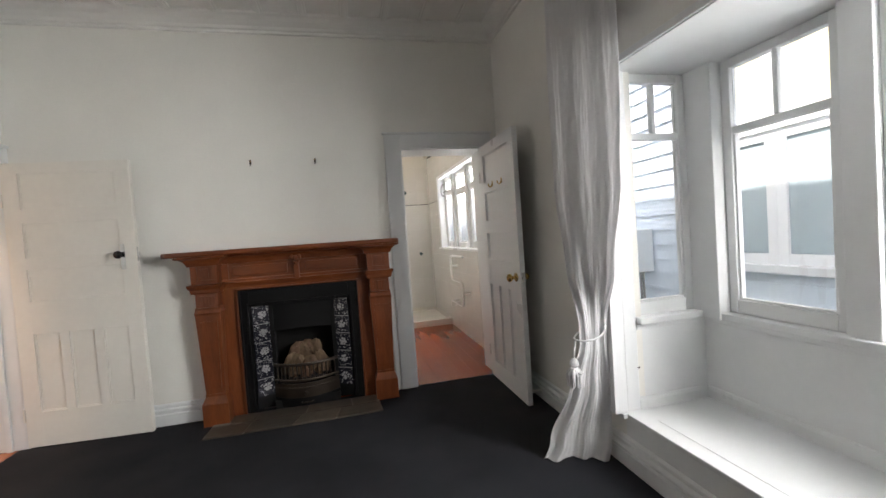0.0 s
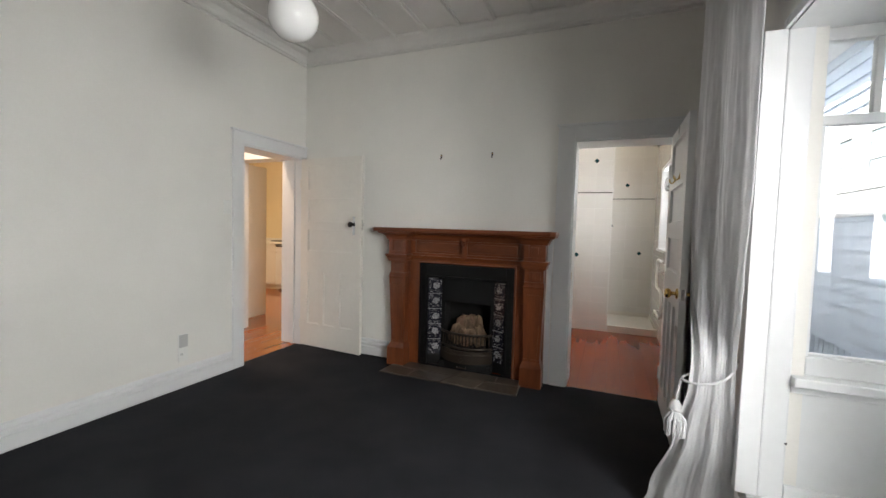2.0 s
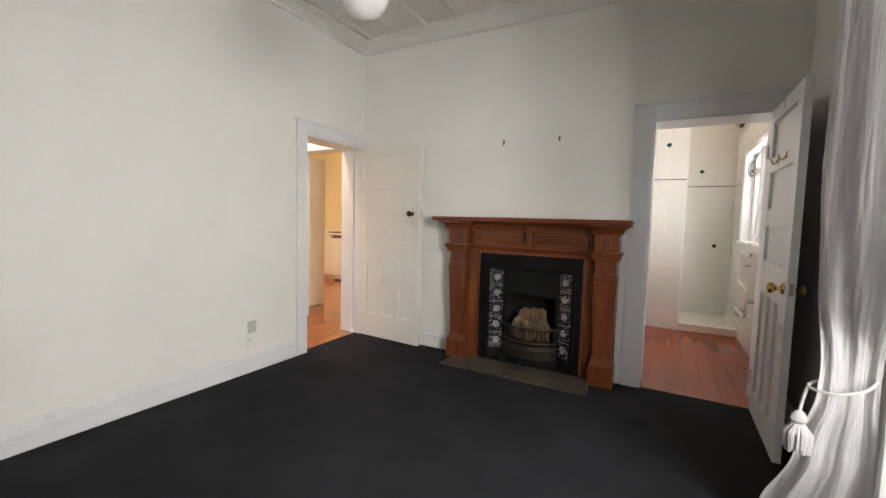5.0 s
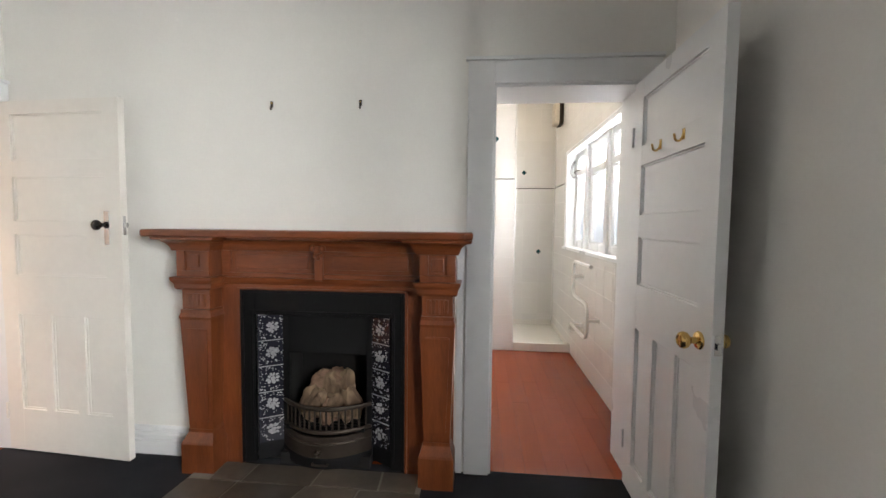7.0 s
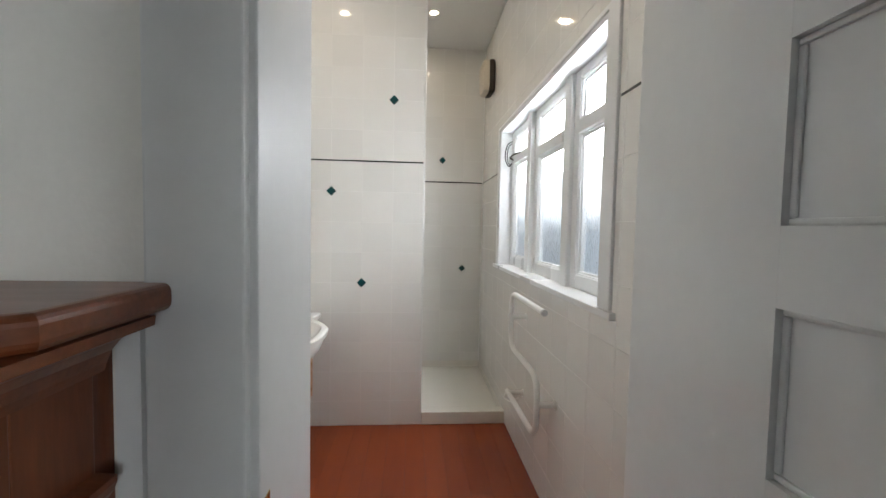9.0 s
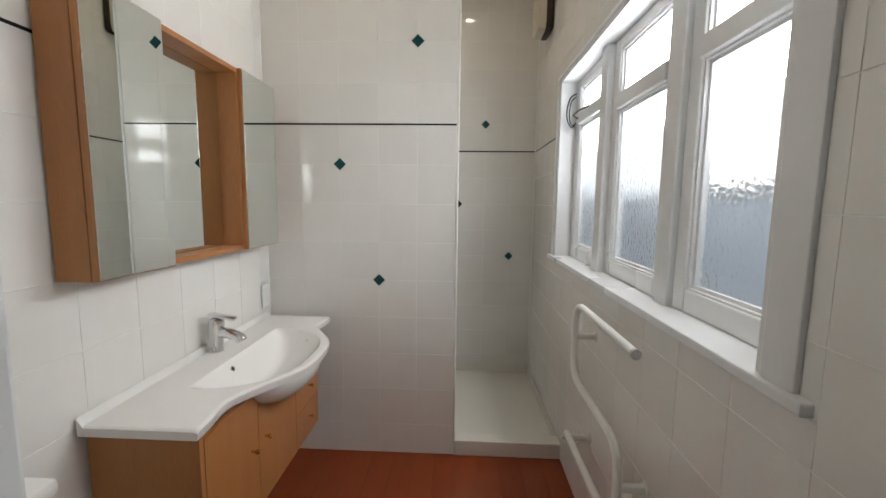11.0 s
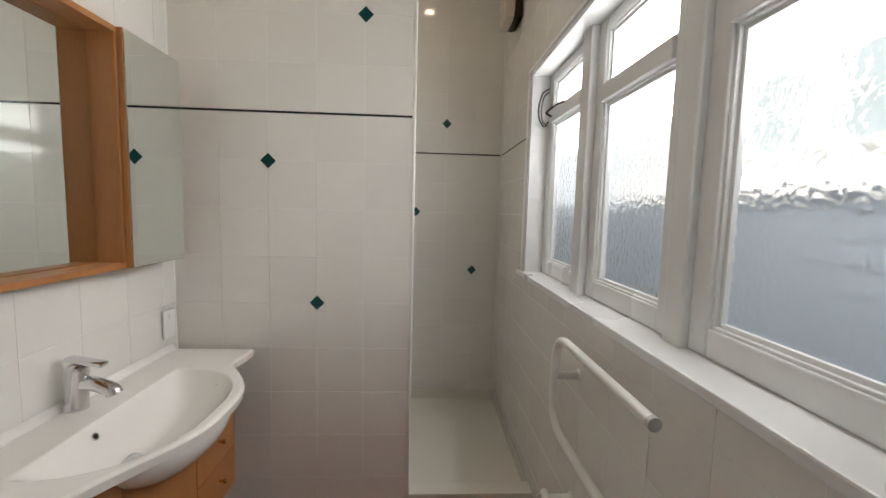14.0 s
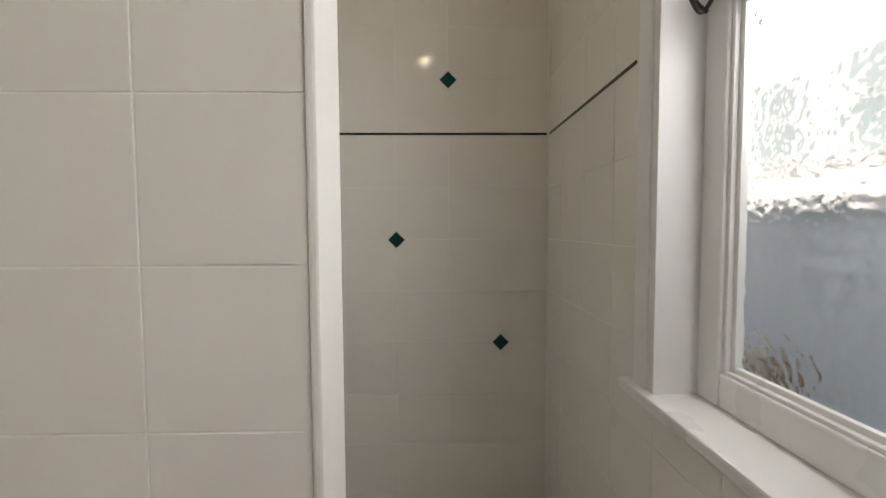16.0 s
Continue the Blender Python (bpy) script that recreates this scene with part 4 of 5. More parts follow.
part("tassel_head", lathe([(0, 0), (0.012, -0.004), (0.022, -0.02), (0.024, -0.034), (0.015, -0.046), (0.02, -0.052), (0, -0.052)], Matrix.Translation((TX - 0.004, TY - 0.004, TZ - 0.085)), 16), LINEN, cur, "", True)
bm = bmesh.new()
rt = random.Random(8)
for i in range(120):
    a1, r1 = rt.uniform(0, 6.283), rt.uniform(0.2, 1)
    top = Vector((TX - 0.004 + 0.014 * r1 * math.cos(a1), TY - 0.004 + 0.014 * r1 * math.sin(a1), TZ - 0.135))
    low = Vector((TX - 0.004 + 0.036 * r1 * math.cos(a1), TY - 0.004 + 0.036 * r1 * math.sin(a1), TZ - 0.205 - rt.uniform(0, 0.03)))
    t0 = tube([top, (top + low) / 2 + Vector((0.014 * math.cos(a1), 0.014 * math.sin(a1), 0.012)), low], 0.0055, 5)
    me = bpy.data.meshes.new("strand")
    t0.to_mesh(me)
    t0.free()
    bm.from_mesh(me)
    bpy.data.meshes.remove(me)
part("tassel_skirt", bm, LINEN, cur, "", True)
part("tie_hook", tube([(1.419 - 1.22, 2.03 - 1.95, 0.88), (1.39 - 1.22, 2.03 - 1.95, 0.875), (1.385 - 1.22, 2.03 - 1.95, 0.895)], 0.005, 8, 0.01), BRASS, cur, "", True)
part("track", box(1.19 - 1.22, 1.25 - 1.22, 0.2 - 1.95, 2.16 - 1.95, 2.9, 2.94, 0.004), WHITE, cur)


# ---- bay windows ----
def sash_window(name, wide, z0, z1, transom, m, label, panes_up=2, material=None, depth=0.045, inset=0.04, rail=0.045, glasses=None, low_rail=0.07):
    """A fixed light with a divided fanlight above a transom. Local x runs along the wall, y points outwards."""
    material = material or WHITE
    g = glasses or CLEAR
    w = tagged(new(name), label, "window", "", "structure")
    w.matrix_world = m
    f = boxes((0, rail, 0, depth, z0, z1), (wide - rail, wide, 0, depth, z0, z1), (rail, wide - rail, 0.001, depth - 0.001, z0, z0 + low_rail), (rail, wide - rail, 0.001, depth - 0.001, z1 - rail, z1), bevel=0.005)
    part("window_frame", f, material, w)
    part("transom_bar", box(rail, wide - rail, 0.004, depth - 0.004, transom - 0.018, transom + 0.018, 0.006), material, w)
    bead = boxes((rail, rail + 0.012, 0.010, depth - 0.008, z0 + low_rail, transom - 0.018), (wide - rail - 0.012, wide - rail, 0.010, depth - 0.008, z0 + low_rail, transom - 0.018), (rail + 0.012, wide - rail - 0.012, 0.010, depth - 0.008, z0 + low_rail, z0 + low_rail + 0.010), bevel=0.003)
    part("glazing_bead", bead, material, w)
    lower = part("pane", box(rail, wide - rail, depth / 2 - 0.002, depth / 2 + 0.002, z0 + low_rail, transom - 0.016), g, w)
    lower.visible_shadow = False
    inner = wide - 2 * rail
    for k in range(panes_up):
        a1, b1 = rail + inner * k / panes_up, rail + inner * (k + 1) / panes_up
        up = part("pane", box(a1 + (0.008 if k else 0), b1 - (0.008 if k < panes_up - 1 else 0), depth / 2 - 0.002, depth / 2 + 0.002, transom + 0.016, z1 - rail + 0.002), g, w)
        up.visible_shadow = False
        if k:
            part("glazing_bar", box(a1 - 0.011, a1 + 0.011, 0.006, depth - 0.006, transom + 0.018, z1 - rail, 0.004), material, w)
    return w


BZ0, BZ1 = 0.765, HBAY
front = [(1.275, 1.785), (0.745, 1.165), (0.215, 0.635)]
for y0, y1 in front:
    sash_window("window_1", y1 - y0, BZ0, BZ1 - 0.01, 1.665, Matrix.Translation((XBAY + 0.012, y1, 0)) @ pose(0, 0, 0, 0, 0, -90), "white painted bay window with a divided fanlight")
sash_window("window_2", 0.38, BZ0, BZ1 - 0.01, 1.69, Matrix.Translation((1.50, YB1 + 0.012, 0)), "narrow white painted side light of the bay")
sash_window("window_2", 0.38, BZ0, BZ1 - 0.01, 1.69, Matrix.Translation((1.88, YB0 - 0.012, 0)) @ pose(0, 0, 0, 0, 0, 180), "narrow white painted side light of the bay")
posts = [(XBAY - 0.02, XBAY + 0.09, y0, y1, 0.73, HBAY) for y0, y1 in ((1.165, 1.275), (0.635, 0.745), (0.06, 0.215))]
posts += [(XBAY - 0.055, XBAY + 0.09, 1.785, YB1 + 0.09, 0.73, HBAY), (XBAY - 0.055, XBAY + 0.09, YB0 - 0.09, 0.06, 0.73, HBAY), (XE + 0.002, 1.50, YB1 - 0.012, YB1 + 0.09, 0.285, HBAY), (XE + 0.002, 1.50, YB0 - 0.09, YB0 + 0.012, 0.285, HBAY)]
for row in posts:
    structure("window_post", box(*row, bevel=0.006), WHITE, "white painted post of the bay window", "window post")
structure("bay_sill", boxes((XBAY - 0.045, XBAY + 0.1, YB0, YB1, 0.73, 0.765), (1.50, XBAY - 0.045, YB1 - 0.045, YB1 + 0.1, 0.73, 0.765), (1.50, XBAY - 0.045, YB0 - 0.1, YB0 + 0.045, 0.73, 0.765), bevel=0.006), WHITE, "white painted window board", "sill")
structure("trim", boxes((XBAY - 0.014, XBAY, YB0, YB1 - 0.0145, 0.70, 0.73), (1.50, XBAY - 0.014, YB1 - 0.014, YB1, 0.70, 0.73), bevel=0.004), WHITE, "small moulding under the window board", "trim")
structure("trim", boxes((1.349, XE, YB1 - 0.016, YB1 + 0.052, 0.286, HBAY - 0.0045), (1.349, XE, YB0 - 0.052, YB0 + 0.016, 0.286, HBAY - 0.0045), (XE - 0.012, XE, YB0, YB1, HBAY - 0.004, HBAY + 0.03), bevel=0.003), WHITE, "narrow white bead round the bay opening", "trim")

screw = thing("screw_hook", "tiny dark screw hook in the white bay post", "hook", (1.494, YB1 - 0.0125, 0.507))
part("shank", tube([(0, 0, 0), (0, -0.012, 0), (0, -0.014, 0.008)], 0.0022, 8, 0.004), BLACK, screw, "", True)

# ---- bathroom ----
bw = thing("window_3", "three-light white painted window with hammered obscure glass", "window", (BX1, 0, 0), kind="structure")
GXB = 1.55


def wpart(name, bm, material=WHITE, label="", smooth=False, par=None):
    ob = part(name, bm, material, par or bw, label, smooth)
    ob.matrix_parent_inverse = Matrix.Translation(bw.location).inverted() if par is None else Matrix()
    return ob


lights = [(5.455, 5.948), (4.842, 5.375), (4.286, 4.770)]
wpart("jamb", boxes((BX1 - 0.004, BX1 + 0.15, WY1 - 0.02, WY1 + 0.004, WZ0, WZ1), (BX1 - 0.004, BX1 + 0.15, WY0 - 0.004, WY0 + 0.02, WZ0, WZ1), (BX1 - 0.004, BX1 + 0.15, WY0, WY1, WZ1 - 0.02, WZ1 + 0.004), bevel=0.002))
wpart("mullion", boxes((GXB - 0.05, GXB + 0.04, 5.375, 5.455, WZ0, WZ1 - 0.02), bevel=0.006))
wpart("mullion", boxes((GXB - 0.04, GXB + 0.04, 4.770, 4.842, WZ0, WZ1 - 0.02), bevel=0.006))
wpart("window_sill", box(BX1 - 0.024, BX1 + 0.15, WY0 - 0.108, WY1 + 0.090, WZ0 - 0.019, WZ0 + 0.006, 0.005))
wpart("architrave", boxes((BX1 - 0.012, BX1 + 0.001, WY0 - 0.078, WY0, WZ0 + 0.006, WZ1 + 0.02), (BX1 - 0.011, BX1 + 0.001, WY0, WY1 + 0.05, WZ1, WZ1 + 0.02), (BX1 - 0.010, BX1 + 0.001, WY1, WY1 + 0.05, WZ0 + 0.006, WZ1), bevel=0.004))
for k, (y0, y1) in enumerate(lights):
    zt = 1.80 if k else 1.845
    r = 0.06
    fr = boxes((GXB - 0.02, GXB + 0.03, y0, y0 + r, WZ0 + 0.006, WZ1 - 0.02), (GXB - 0.02, GXB + 0.03, y1 - r, y1, WZ0 + 0.006, WZ1 - 0.02), (GXB - 0.019, GXB + 0.029, y0 + r, y1 - r, WZ0 + 0.006, WZ0 + 0.07),
               (GXB - 0.019, GXB + 0.029, y0 + r, y1 - r, WZ1 - 0.062, WZ1 - 0.02), (GXB - 0.03, GXB + 0.029, y0 + r, y1 - r, zt - 0.028, zt + 0.03), bevel=0.005)
    sash = wpart("sash", fr)
    bead = []
    for (za, zb) in ((WZ0 + 0.07, zt - 0.028), (zt + 0.03, WZ1 - 0.062)):
        for s, o in ((0, 0.0), (1, 0.010)):
            bead += [(GXB - 0.013 + o, GXB - 0.002 + o, y0 + r, y0 + r + 0.009 + o, za, zb), (GXB - 0.013 + o, GXB - 0.002 + o, y1 - r - 0.009 - o, y1 - r, za, zb),
                     (GXB - 0.013 + o, GXB - 0.002 + o, y0 + r + 0.009 + o, y1 - r - 0.009 - o, za, za + 0.007 + o), (GXB - 0.013 + o, GXB - 0.002 + o, y0 + r + 0.009 + o, y1 - r - 0.009 - o, zb - 0.007 - o, zb)]
        pane = wpart("pane", box(GXB + 0.008, GXB + 0.013, y0 + r - 0.003, y1 - r + 0.003, za - 0.003, zb + 0.003), FROST, "hammered obscure glass")
        pane.visible_shadow = False
    wpart("glazing_bead", boxes(*bead, bevel=0.0015), WHITE, "", False, sash)
st = tube([(GXB - 0.03, 5.87, 1.845), (GXB - 0.06, 5.87, 1.86), (GXB - 0.062, 5.74, 1.862), (GXB - 0.045, 5.64, 1.86)], 0.005, 8, 0.015)
wpart("casement_stay", st, BRONZE, "dark metal fanlight stay", True)
wpart("cord", tube([(GXB - 0.03, 5.923, 1.99), (GXB - 0.065, 5.918, 1.97), (GXB - 0.085, 5.913, 1.90), (GXB - 0.08, 5.913, 1.84), (GXB - 0.05, 5.918, 1.80), (GXB - 0.03, 5.920, 1.83)], 0.004, 8, 0.03), BLACK, "looped black cord", True)
wpart("cord", tube([(GXB - 0.03, 5.928, 1.975), (GXB - 0.055, 5.928, 1.955), (GXB - 0.068, 5.923, 1.89), (GXB - 0.06, 5.923, 1.83), (GXB - 0.035, 5.923, 1.81)], 0.0035, 8, 0.03), BLACK, "", True)

# shower tray with its upstand
tray = thing("shower_tray", "cream shower tray behind a low upstand", "shower tray", ((SX0 + BX1) / 2, 6.18, 0), kind="structure")
for nm, bmx in (("upstand", box(0.871, BX1 - 0.001, BY1 - 0.012, BY1 + 0.075, 0.001, 0.088, 0.006)), ("tray_floor", box(SX0, BX1, BY1 + 0.075, SY1, 0.0, 0.03, 0.003)), ("cove", boxes((SX0, BX1, SY1 - 0.012, SY1 - 0.009, 0.03, 0.09), (BX1 - 0.012, BX1 - 0.009, BY1 + 0.08, SY1 - 0.013, 0.03, 0.09), bevel=0.001))):
    at_parent(part(nm, bmx, TRAY, tray), tray)
# rounded white edge strip on the end of the partition
es = structure("trim", boxes((0.857, 0.870, BY1 - 0.006, BY1 + PT + 0.004, 0.001, BH - 0.002), bevel=0.004), PLASTIC, "white plastic corner trim on the tiled partition", "trim")

def front_x(y):
    """The slab's wavy front edge."""
    bulge = 0.135 * math.exp(-(abs((y - 5.07) / 0.27) ** 3.2))
    return 0.209 + bulge - 0.018 * math.exp(-((y - 4.66) / 0.07) ** 2) - 0.020 * math.exp(-((y - 5.43) / 0.06) ** 2)


def bowl_depth(x, y):
    """How far the bowl sinks below the slab: a straight back edge, a round front."""
    if x < 0.022:
        return 0.0
    u = abs((y - 5.055) / 0.315)
    v = (x - 0.022) / (front_x(5.055) - 0.034 - 0.022)
    r = (u ** 2.5 + v ** 2.5) ** 0.4
    if r >= 1:
        return 0.0
    back = min(1.0, (x - 0.022) / 0.10)
    return 0.125 * (1 - r ** 3.8) * (1 - (1 - back) ** 2.2)


# vanity unit
van = thing("vanity_unit", "wall-hung beech veneer vanity cabinet with small brass knobs", "cabinet", (BX0, 4.95, 0.31))


def vpart(name, bm, material, label="", smooth=False):
    return at_parent(part(name, bm, material, van, label, smooth), van)


VF = 0.195
vpart("side_panel", box(BX0 + 0.012, VF - 0.001, 4.530, 4.548, 0.296, 0.735), BEECH)
vpart("side_panel", box(BX0 + 0.012, VF - 0.021, 5.407, 5.425, 0.296, 0.735), BEECH)
vpart("bottom_panel", box(BX0 + 0.012, VF - 0.021, 4.548, 5.407, 0.296, 0.314), BEECH)


def front_panel(y0, y1, z0, z1):
    """A door or drawer front, its top edge cut round the bowl."""
    n = 24
    pts = [(y0, z0), (y1, z0)] + [(y1 + (y0 - y1) * k / n, min(z1, 0.760 - bowl_depth(0.18, y1 + (y0 - y1) * k / n))) for k in range(n + 1)]
    m = Matrix(((0, 0, 1, 0), (1, 0, 0, 0), (0, 1, 0, 0), (0, 0, 0, 1)))
    return prism(pts, VF - 0.0195, VF, m)


for nm, y0, y1, z0, z1 in (("door", 4.550, 4.838, 0.298, 0.728), ("door", 4.842, 5.156, 0.298, 0.728), ("drawer", 5.160, 5.422, 0.452, 0.728), ("drawer", 5.160, 5.422, 0.298, 0.448)):
    vpart(nm, front_panel(y0, y1, z0, z1), BEECH)
PULL = [(0, 0), (0.0045, 0), (0.004, 0.012), (0.008, 0.016), (0.0085, 0.022), (0.005, 0.025), (0, 0.0255)]
for y, z in ((4.79, 0.535), (4.885, 0.535), (5.30, 0.535), (5.30, 0.385)):
    vpart("knob", lathe(PULL, Matrix.Translation((VF, y, z)) @ pose(0, 0, 0, 0, 90, 0), 12), BRASS, "tiny brass knob", True)

basin = thing("basin", "one-piece white ceramic basin top with a bowed front", "basin", (BX0, 5.05, 0.735))


def basin_mesh():
    bm = bmesh.new()
    NY, NX = 230, 110
    y0, y1 = 4.506, 5.590
    top, bot = [], []
    for j in range(NY + 1):
        y = y0 + (y1 - y0) * j / NY
        fx = front_x(y)
        edge = min(1.0, min(y - y0, y1 - y) / 0.012)
        rt, rb = [], []
        for i in range(NX + 1):
            v = i / NX
            x = BX0 + 0.009 + (fx - BX0 - 0.009) * v
            near = min(1.0, (fx - x) / 0.014)
            rim = 0.006 * (1 - near) ** 2 + 0.006 * (1 - edge) ** 2
            lip = 0.022 * max(0.0, 1 - (x - BX0 - 0.009) / 0.016) ** 0.6 if x - BX0 - 0.009 < 0.016 else 0.0
            dep = bowl_depth(x, y)
            rt.append(bm.verts.new((x, y, 0.778 + lip - rim - dep)))
            rb.append(bm.verts.new((x - 0.004 * (1 - near), y, min(0.748, 0.778 - dep - 0.014))))
        top.append(rt)
        bot.append(rb)
    for g, flip in ((top, False), (bot, True)):
        for r0, r1 in zip(g, g[1:]):
            for i in range(NX):
                q = (r0[i], r0[i + 1], r1[i + 1], r1[i])
                bm.faces.new(q[::-1] if flip else q)
    for j in range(NY):
        bm.faces.new((top[j][-1], bot[j][-1], bot[j + 1][-1], top[j + 1][-1]))
        bm.faces.new((top[j][0], top[j + 1][0], bot[j + 1][0], bot[j][0]))
    for i in range(NX):
        bm.faces.new((top[0][i], bot[0][i], bot[0][i + 1], top[0][i + 1]))
        bm.faces.new((top[-1][i], top[-1][i + 1], bot[-1][i + 1], bot[-1][i]))
    return bm


at_parent(part("basin_top", basin_mesh(), CERAMIC, basin, "", True), basin)
# round front of the bowl, showing below the slab before the doors
belly = bmesh.new()
rings = []
for k in range(13):
    a1 = math.pi / 2 * k / 12
    r, z = math.cos(a1), math.sin(a1)
    rings.append([belly.verts.new((0.19 + 0.138 * max(r, 0.004) * math.cos(b1), 5.055 + 0.245 * max(r, 0.004) * math.sin(b1), 0.749 - 0.130 * z)) for b1 in [math.pi * (i / 24 - 0.5) for i in range(25)]])
for r0, r1 in zip(rings, rings[1:]):
    for i in range(24):
        belly.faces.new((r0[i], r0[i + 1], r1[i + 1], r1[i]))
at_parent(part("bowl_underside", belly, CERAMIC, basin, "", True), basin)
at_parent(part("overflow", lathe([(0.007, 0), (0.0105, 0.002), (0.0105, 0.004), (0.007, 0.004)], Matrix.Translation((0.037, 4.965, 0.747)) @ pose(0, 0, 0, 0, 62, 0), 16), CHROME, basin, "", True), basin)
at_parent(part("overflow_hole", lathe([(0, 0.0035), (0.0085, 0.0035), (0.0085, 0), (0, 0)], Matrix.Translation((0.037, 4.965, 0.747)) @ pose(0, 0, 0, 0, 62, 0), 16), BLACK, basin, "", True), basin)
at_parent(part("drain", lathe([(0, 0.006), (0.018, 0.006), (0.03, 0.004), (0.032, 0.0), (0, 0)], Matrix.Translation((0.10, 5.00, 0.6585)), 20), CHROME, basin, "chrome waste", True), basin)

fau = thing("mixer_tap", "chrome single-lever basin mixer", "tap", (-0.084, 5.06, 0.778))
part("body", lathe([(0, 0), (0.027, 0), (0.0275, 0.006), (0.025, 0.012), (0.0245, 0.085), (0.026, 0.098), (0.024, 0.116), (0.012, 0.124), (0, 0.125)], pose(0, 0, 0, 0, 5, 0), 28), CHROME, fau, "", True)
part("spout", tube([(0.0, 0, 0.066), (0.045, 0, 0.070), (0.092, 0, 0.052), (0.098, 0, 0.040)], 0.0185, 16, 0.02), CHROME, fau, "", True)
lev = boxes((-0.020, 0.072, -0.015, 0.015, 0.0, 0.012), bevel=0.005)
bmesh.ops.transform(lev, matrix=Matrix.Translation((0.004, 0, 0.125)) @ pose(0, 0, 0, 0, 10, 0), verts=lev.verts)
part("lever", lev, CHROME, fau, "", True)
fau.scale = (1.13, 1.13, 1.13)

# mirror cabinet
mc = thing("mirror_cabinet", "beech bathroom cabinet with two mirror doors and an open niche", "cabinet", (BX0, 4.95, 1.18))


def mpart(name, bm, material, label="", par=None):
    ob = part(name, bm, material, par or mc, label)
    ob.matrix_parent_inverse = Matrix.Translation(mc.location).inverted() if par is None else Matrix()
    return ob


MX, MY0, MY1, MZ0, MZ1 = -0.031, 4.490, 5.496, 1.170, 1.908
mpart("side_panel", box(BX0 + 0.01, MX, MY0, MY0 + 0.018, MZ0, MZ1), BEECH)
mpart("side_panel", box(BX0 + 0.01, MX, MY1 - 0.018, MY1, MZ0, MZ1), BEECH)
mpart("top_panel", box(BX0 + 0.01, MX, MY0 + 0.018, MY1 - 0.018, MZ1 - 0.018, MZ1 - 0.0005), BEECH)
mpart("bottom_panel", box(BX0 + 0.01, MX, MY0 + 0.018, MY1 - 0.018, MZ0 + 0.0005, MZ0 + 0.018), BEECH)
mpart("divider", box(BX0 + 0.02, MX, 4.760, 4.778, MZ0 + 0.018, MZ1 - 0.018), BEECH)
mpart("divider", box(BX0 + 0.02, MX, 5.202, 5.220, MZ0 + 0.018, MZ1 - 0.018), BEECH)
mpart("back_panel", box(BX0 + 0.01, BX0 + 0.02, MY0 + 0.018, MY1 - 0.018, MZ0 + 0.018, MZ1 - 0.018), BEECH)
mpart("niche_mirror", box(BX0 + 0.0205, BX0 + 0.024, 4.782, 5.198, MZ0 + 0.022, MZ1 - 0.022), MIRROR, "mirror at the back of the niche")
d1 = mpart("door", box(MX + 0.003, MX + 0.018, MY0 + 0.001, 4.768, MZ0 + 0.001, MZ1 - 0.001), BEECH)
mpart("mirror", box(MX + 0.0185, MX + 0.0225, MY0 + 0.004, 4.765, MZ0 + 0.003, MZ1 - 0.003, 0.0008), MIRROR, "mirror glass", d1)
d2 = mpart("door", box(MX + 0.003, MX + 0.018, 5.210, MY1 - 0.001, MZ0 + 0.001, MZ1 - 0.001), BEECH)
mpart("mirror", box(MX + 0.0185, MX + 0.0225, 5.213, MY1 - 0.003, MZ0 + 0.003, MZ1 - 0.003, 0.0008), MIRROR, "mirror glass", d2)

# shaver socket, towel rail, toilet, fan heater, downlights
sv = thing("wall_socket", "white plastic power socket above the basin", "socket", (BX0 + 0.0085, 5.56, 0.89))
part("plate", box(0, 0.008, -0.036, 0.036, -0.058, 0.058, 0.003), PLASTIC, sv)
part("rocker", box(0.007, 0.012, -0.006, 0.006, 0.02, 0.04, 0.002), PLASTIC, sv)
RX = BX1 - 0.088
rail = thing("towel_rail", "white heated serpentine towel rail on the tiled wall", "towel rail", (BX1, 5.0, 0.3))


def rpart(name, bm, label="", m=PLASTIC):
    return at_parent(part(name, bm, m, rail, label, True), rail)


rpart("tube", tube([(RX, 4.60, 0.985), (RX, 5.165, 0.985), (RX, 5.165, 0.68), (RX, 4.66, 0.68), (RX, 4.66, 0.40), (RX, 5.21, 0.40)], 0.0135, 16, 0.10))
rpart("end_cap", lathe([(0, 0), (0.0145, 0), (0.0145, 0.012), (0, 0.0125)], Matrix.Translation((RX, 4.603, 0.985)) @ pose(0, 0, 0, 90, 0, 0), 16), "grey end cap", GREYCAP)
for y, z in ((5.165, 0.845), (4.66, 0.555), (5.175, 0.40)):
    rpart("bracket", lathe([(0, 0), (0.021, 0), (0.021, 0.006), (0.014, 0.01), (0.013, 0.088), (0, 0.088)], Matrix.Translation((BX1 - 0.001, y, z)) @ pose(0, 0, 0, 0, -90, 0), 16))
rpart("flex", tube([(BX1 - 0.01, 5.25, 0.34), (BX1 - 0.05, 5.28, 0.30), (RX - 0.01, 5.27, 0.335), (RX, 5.21, 0.40)], 0.004, 8, 0.02), "thin white flex")

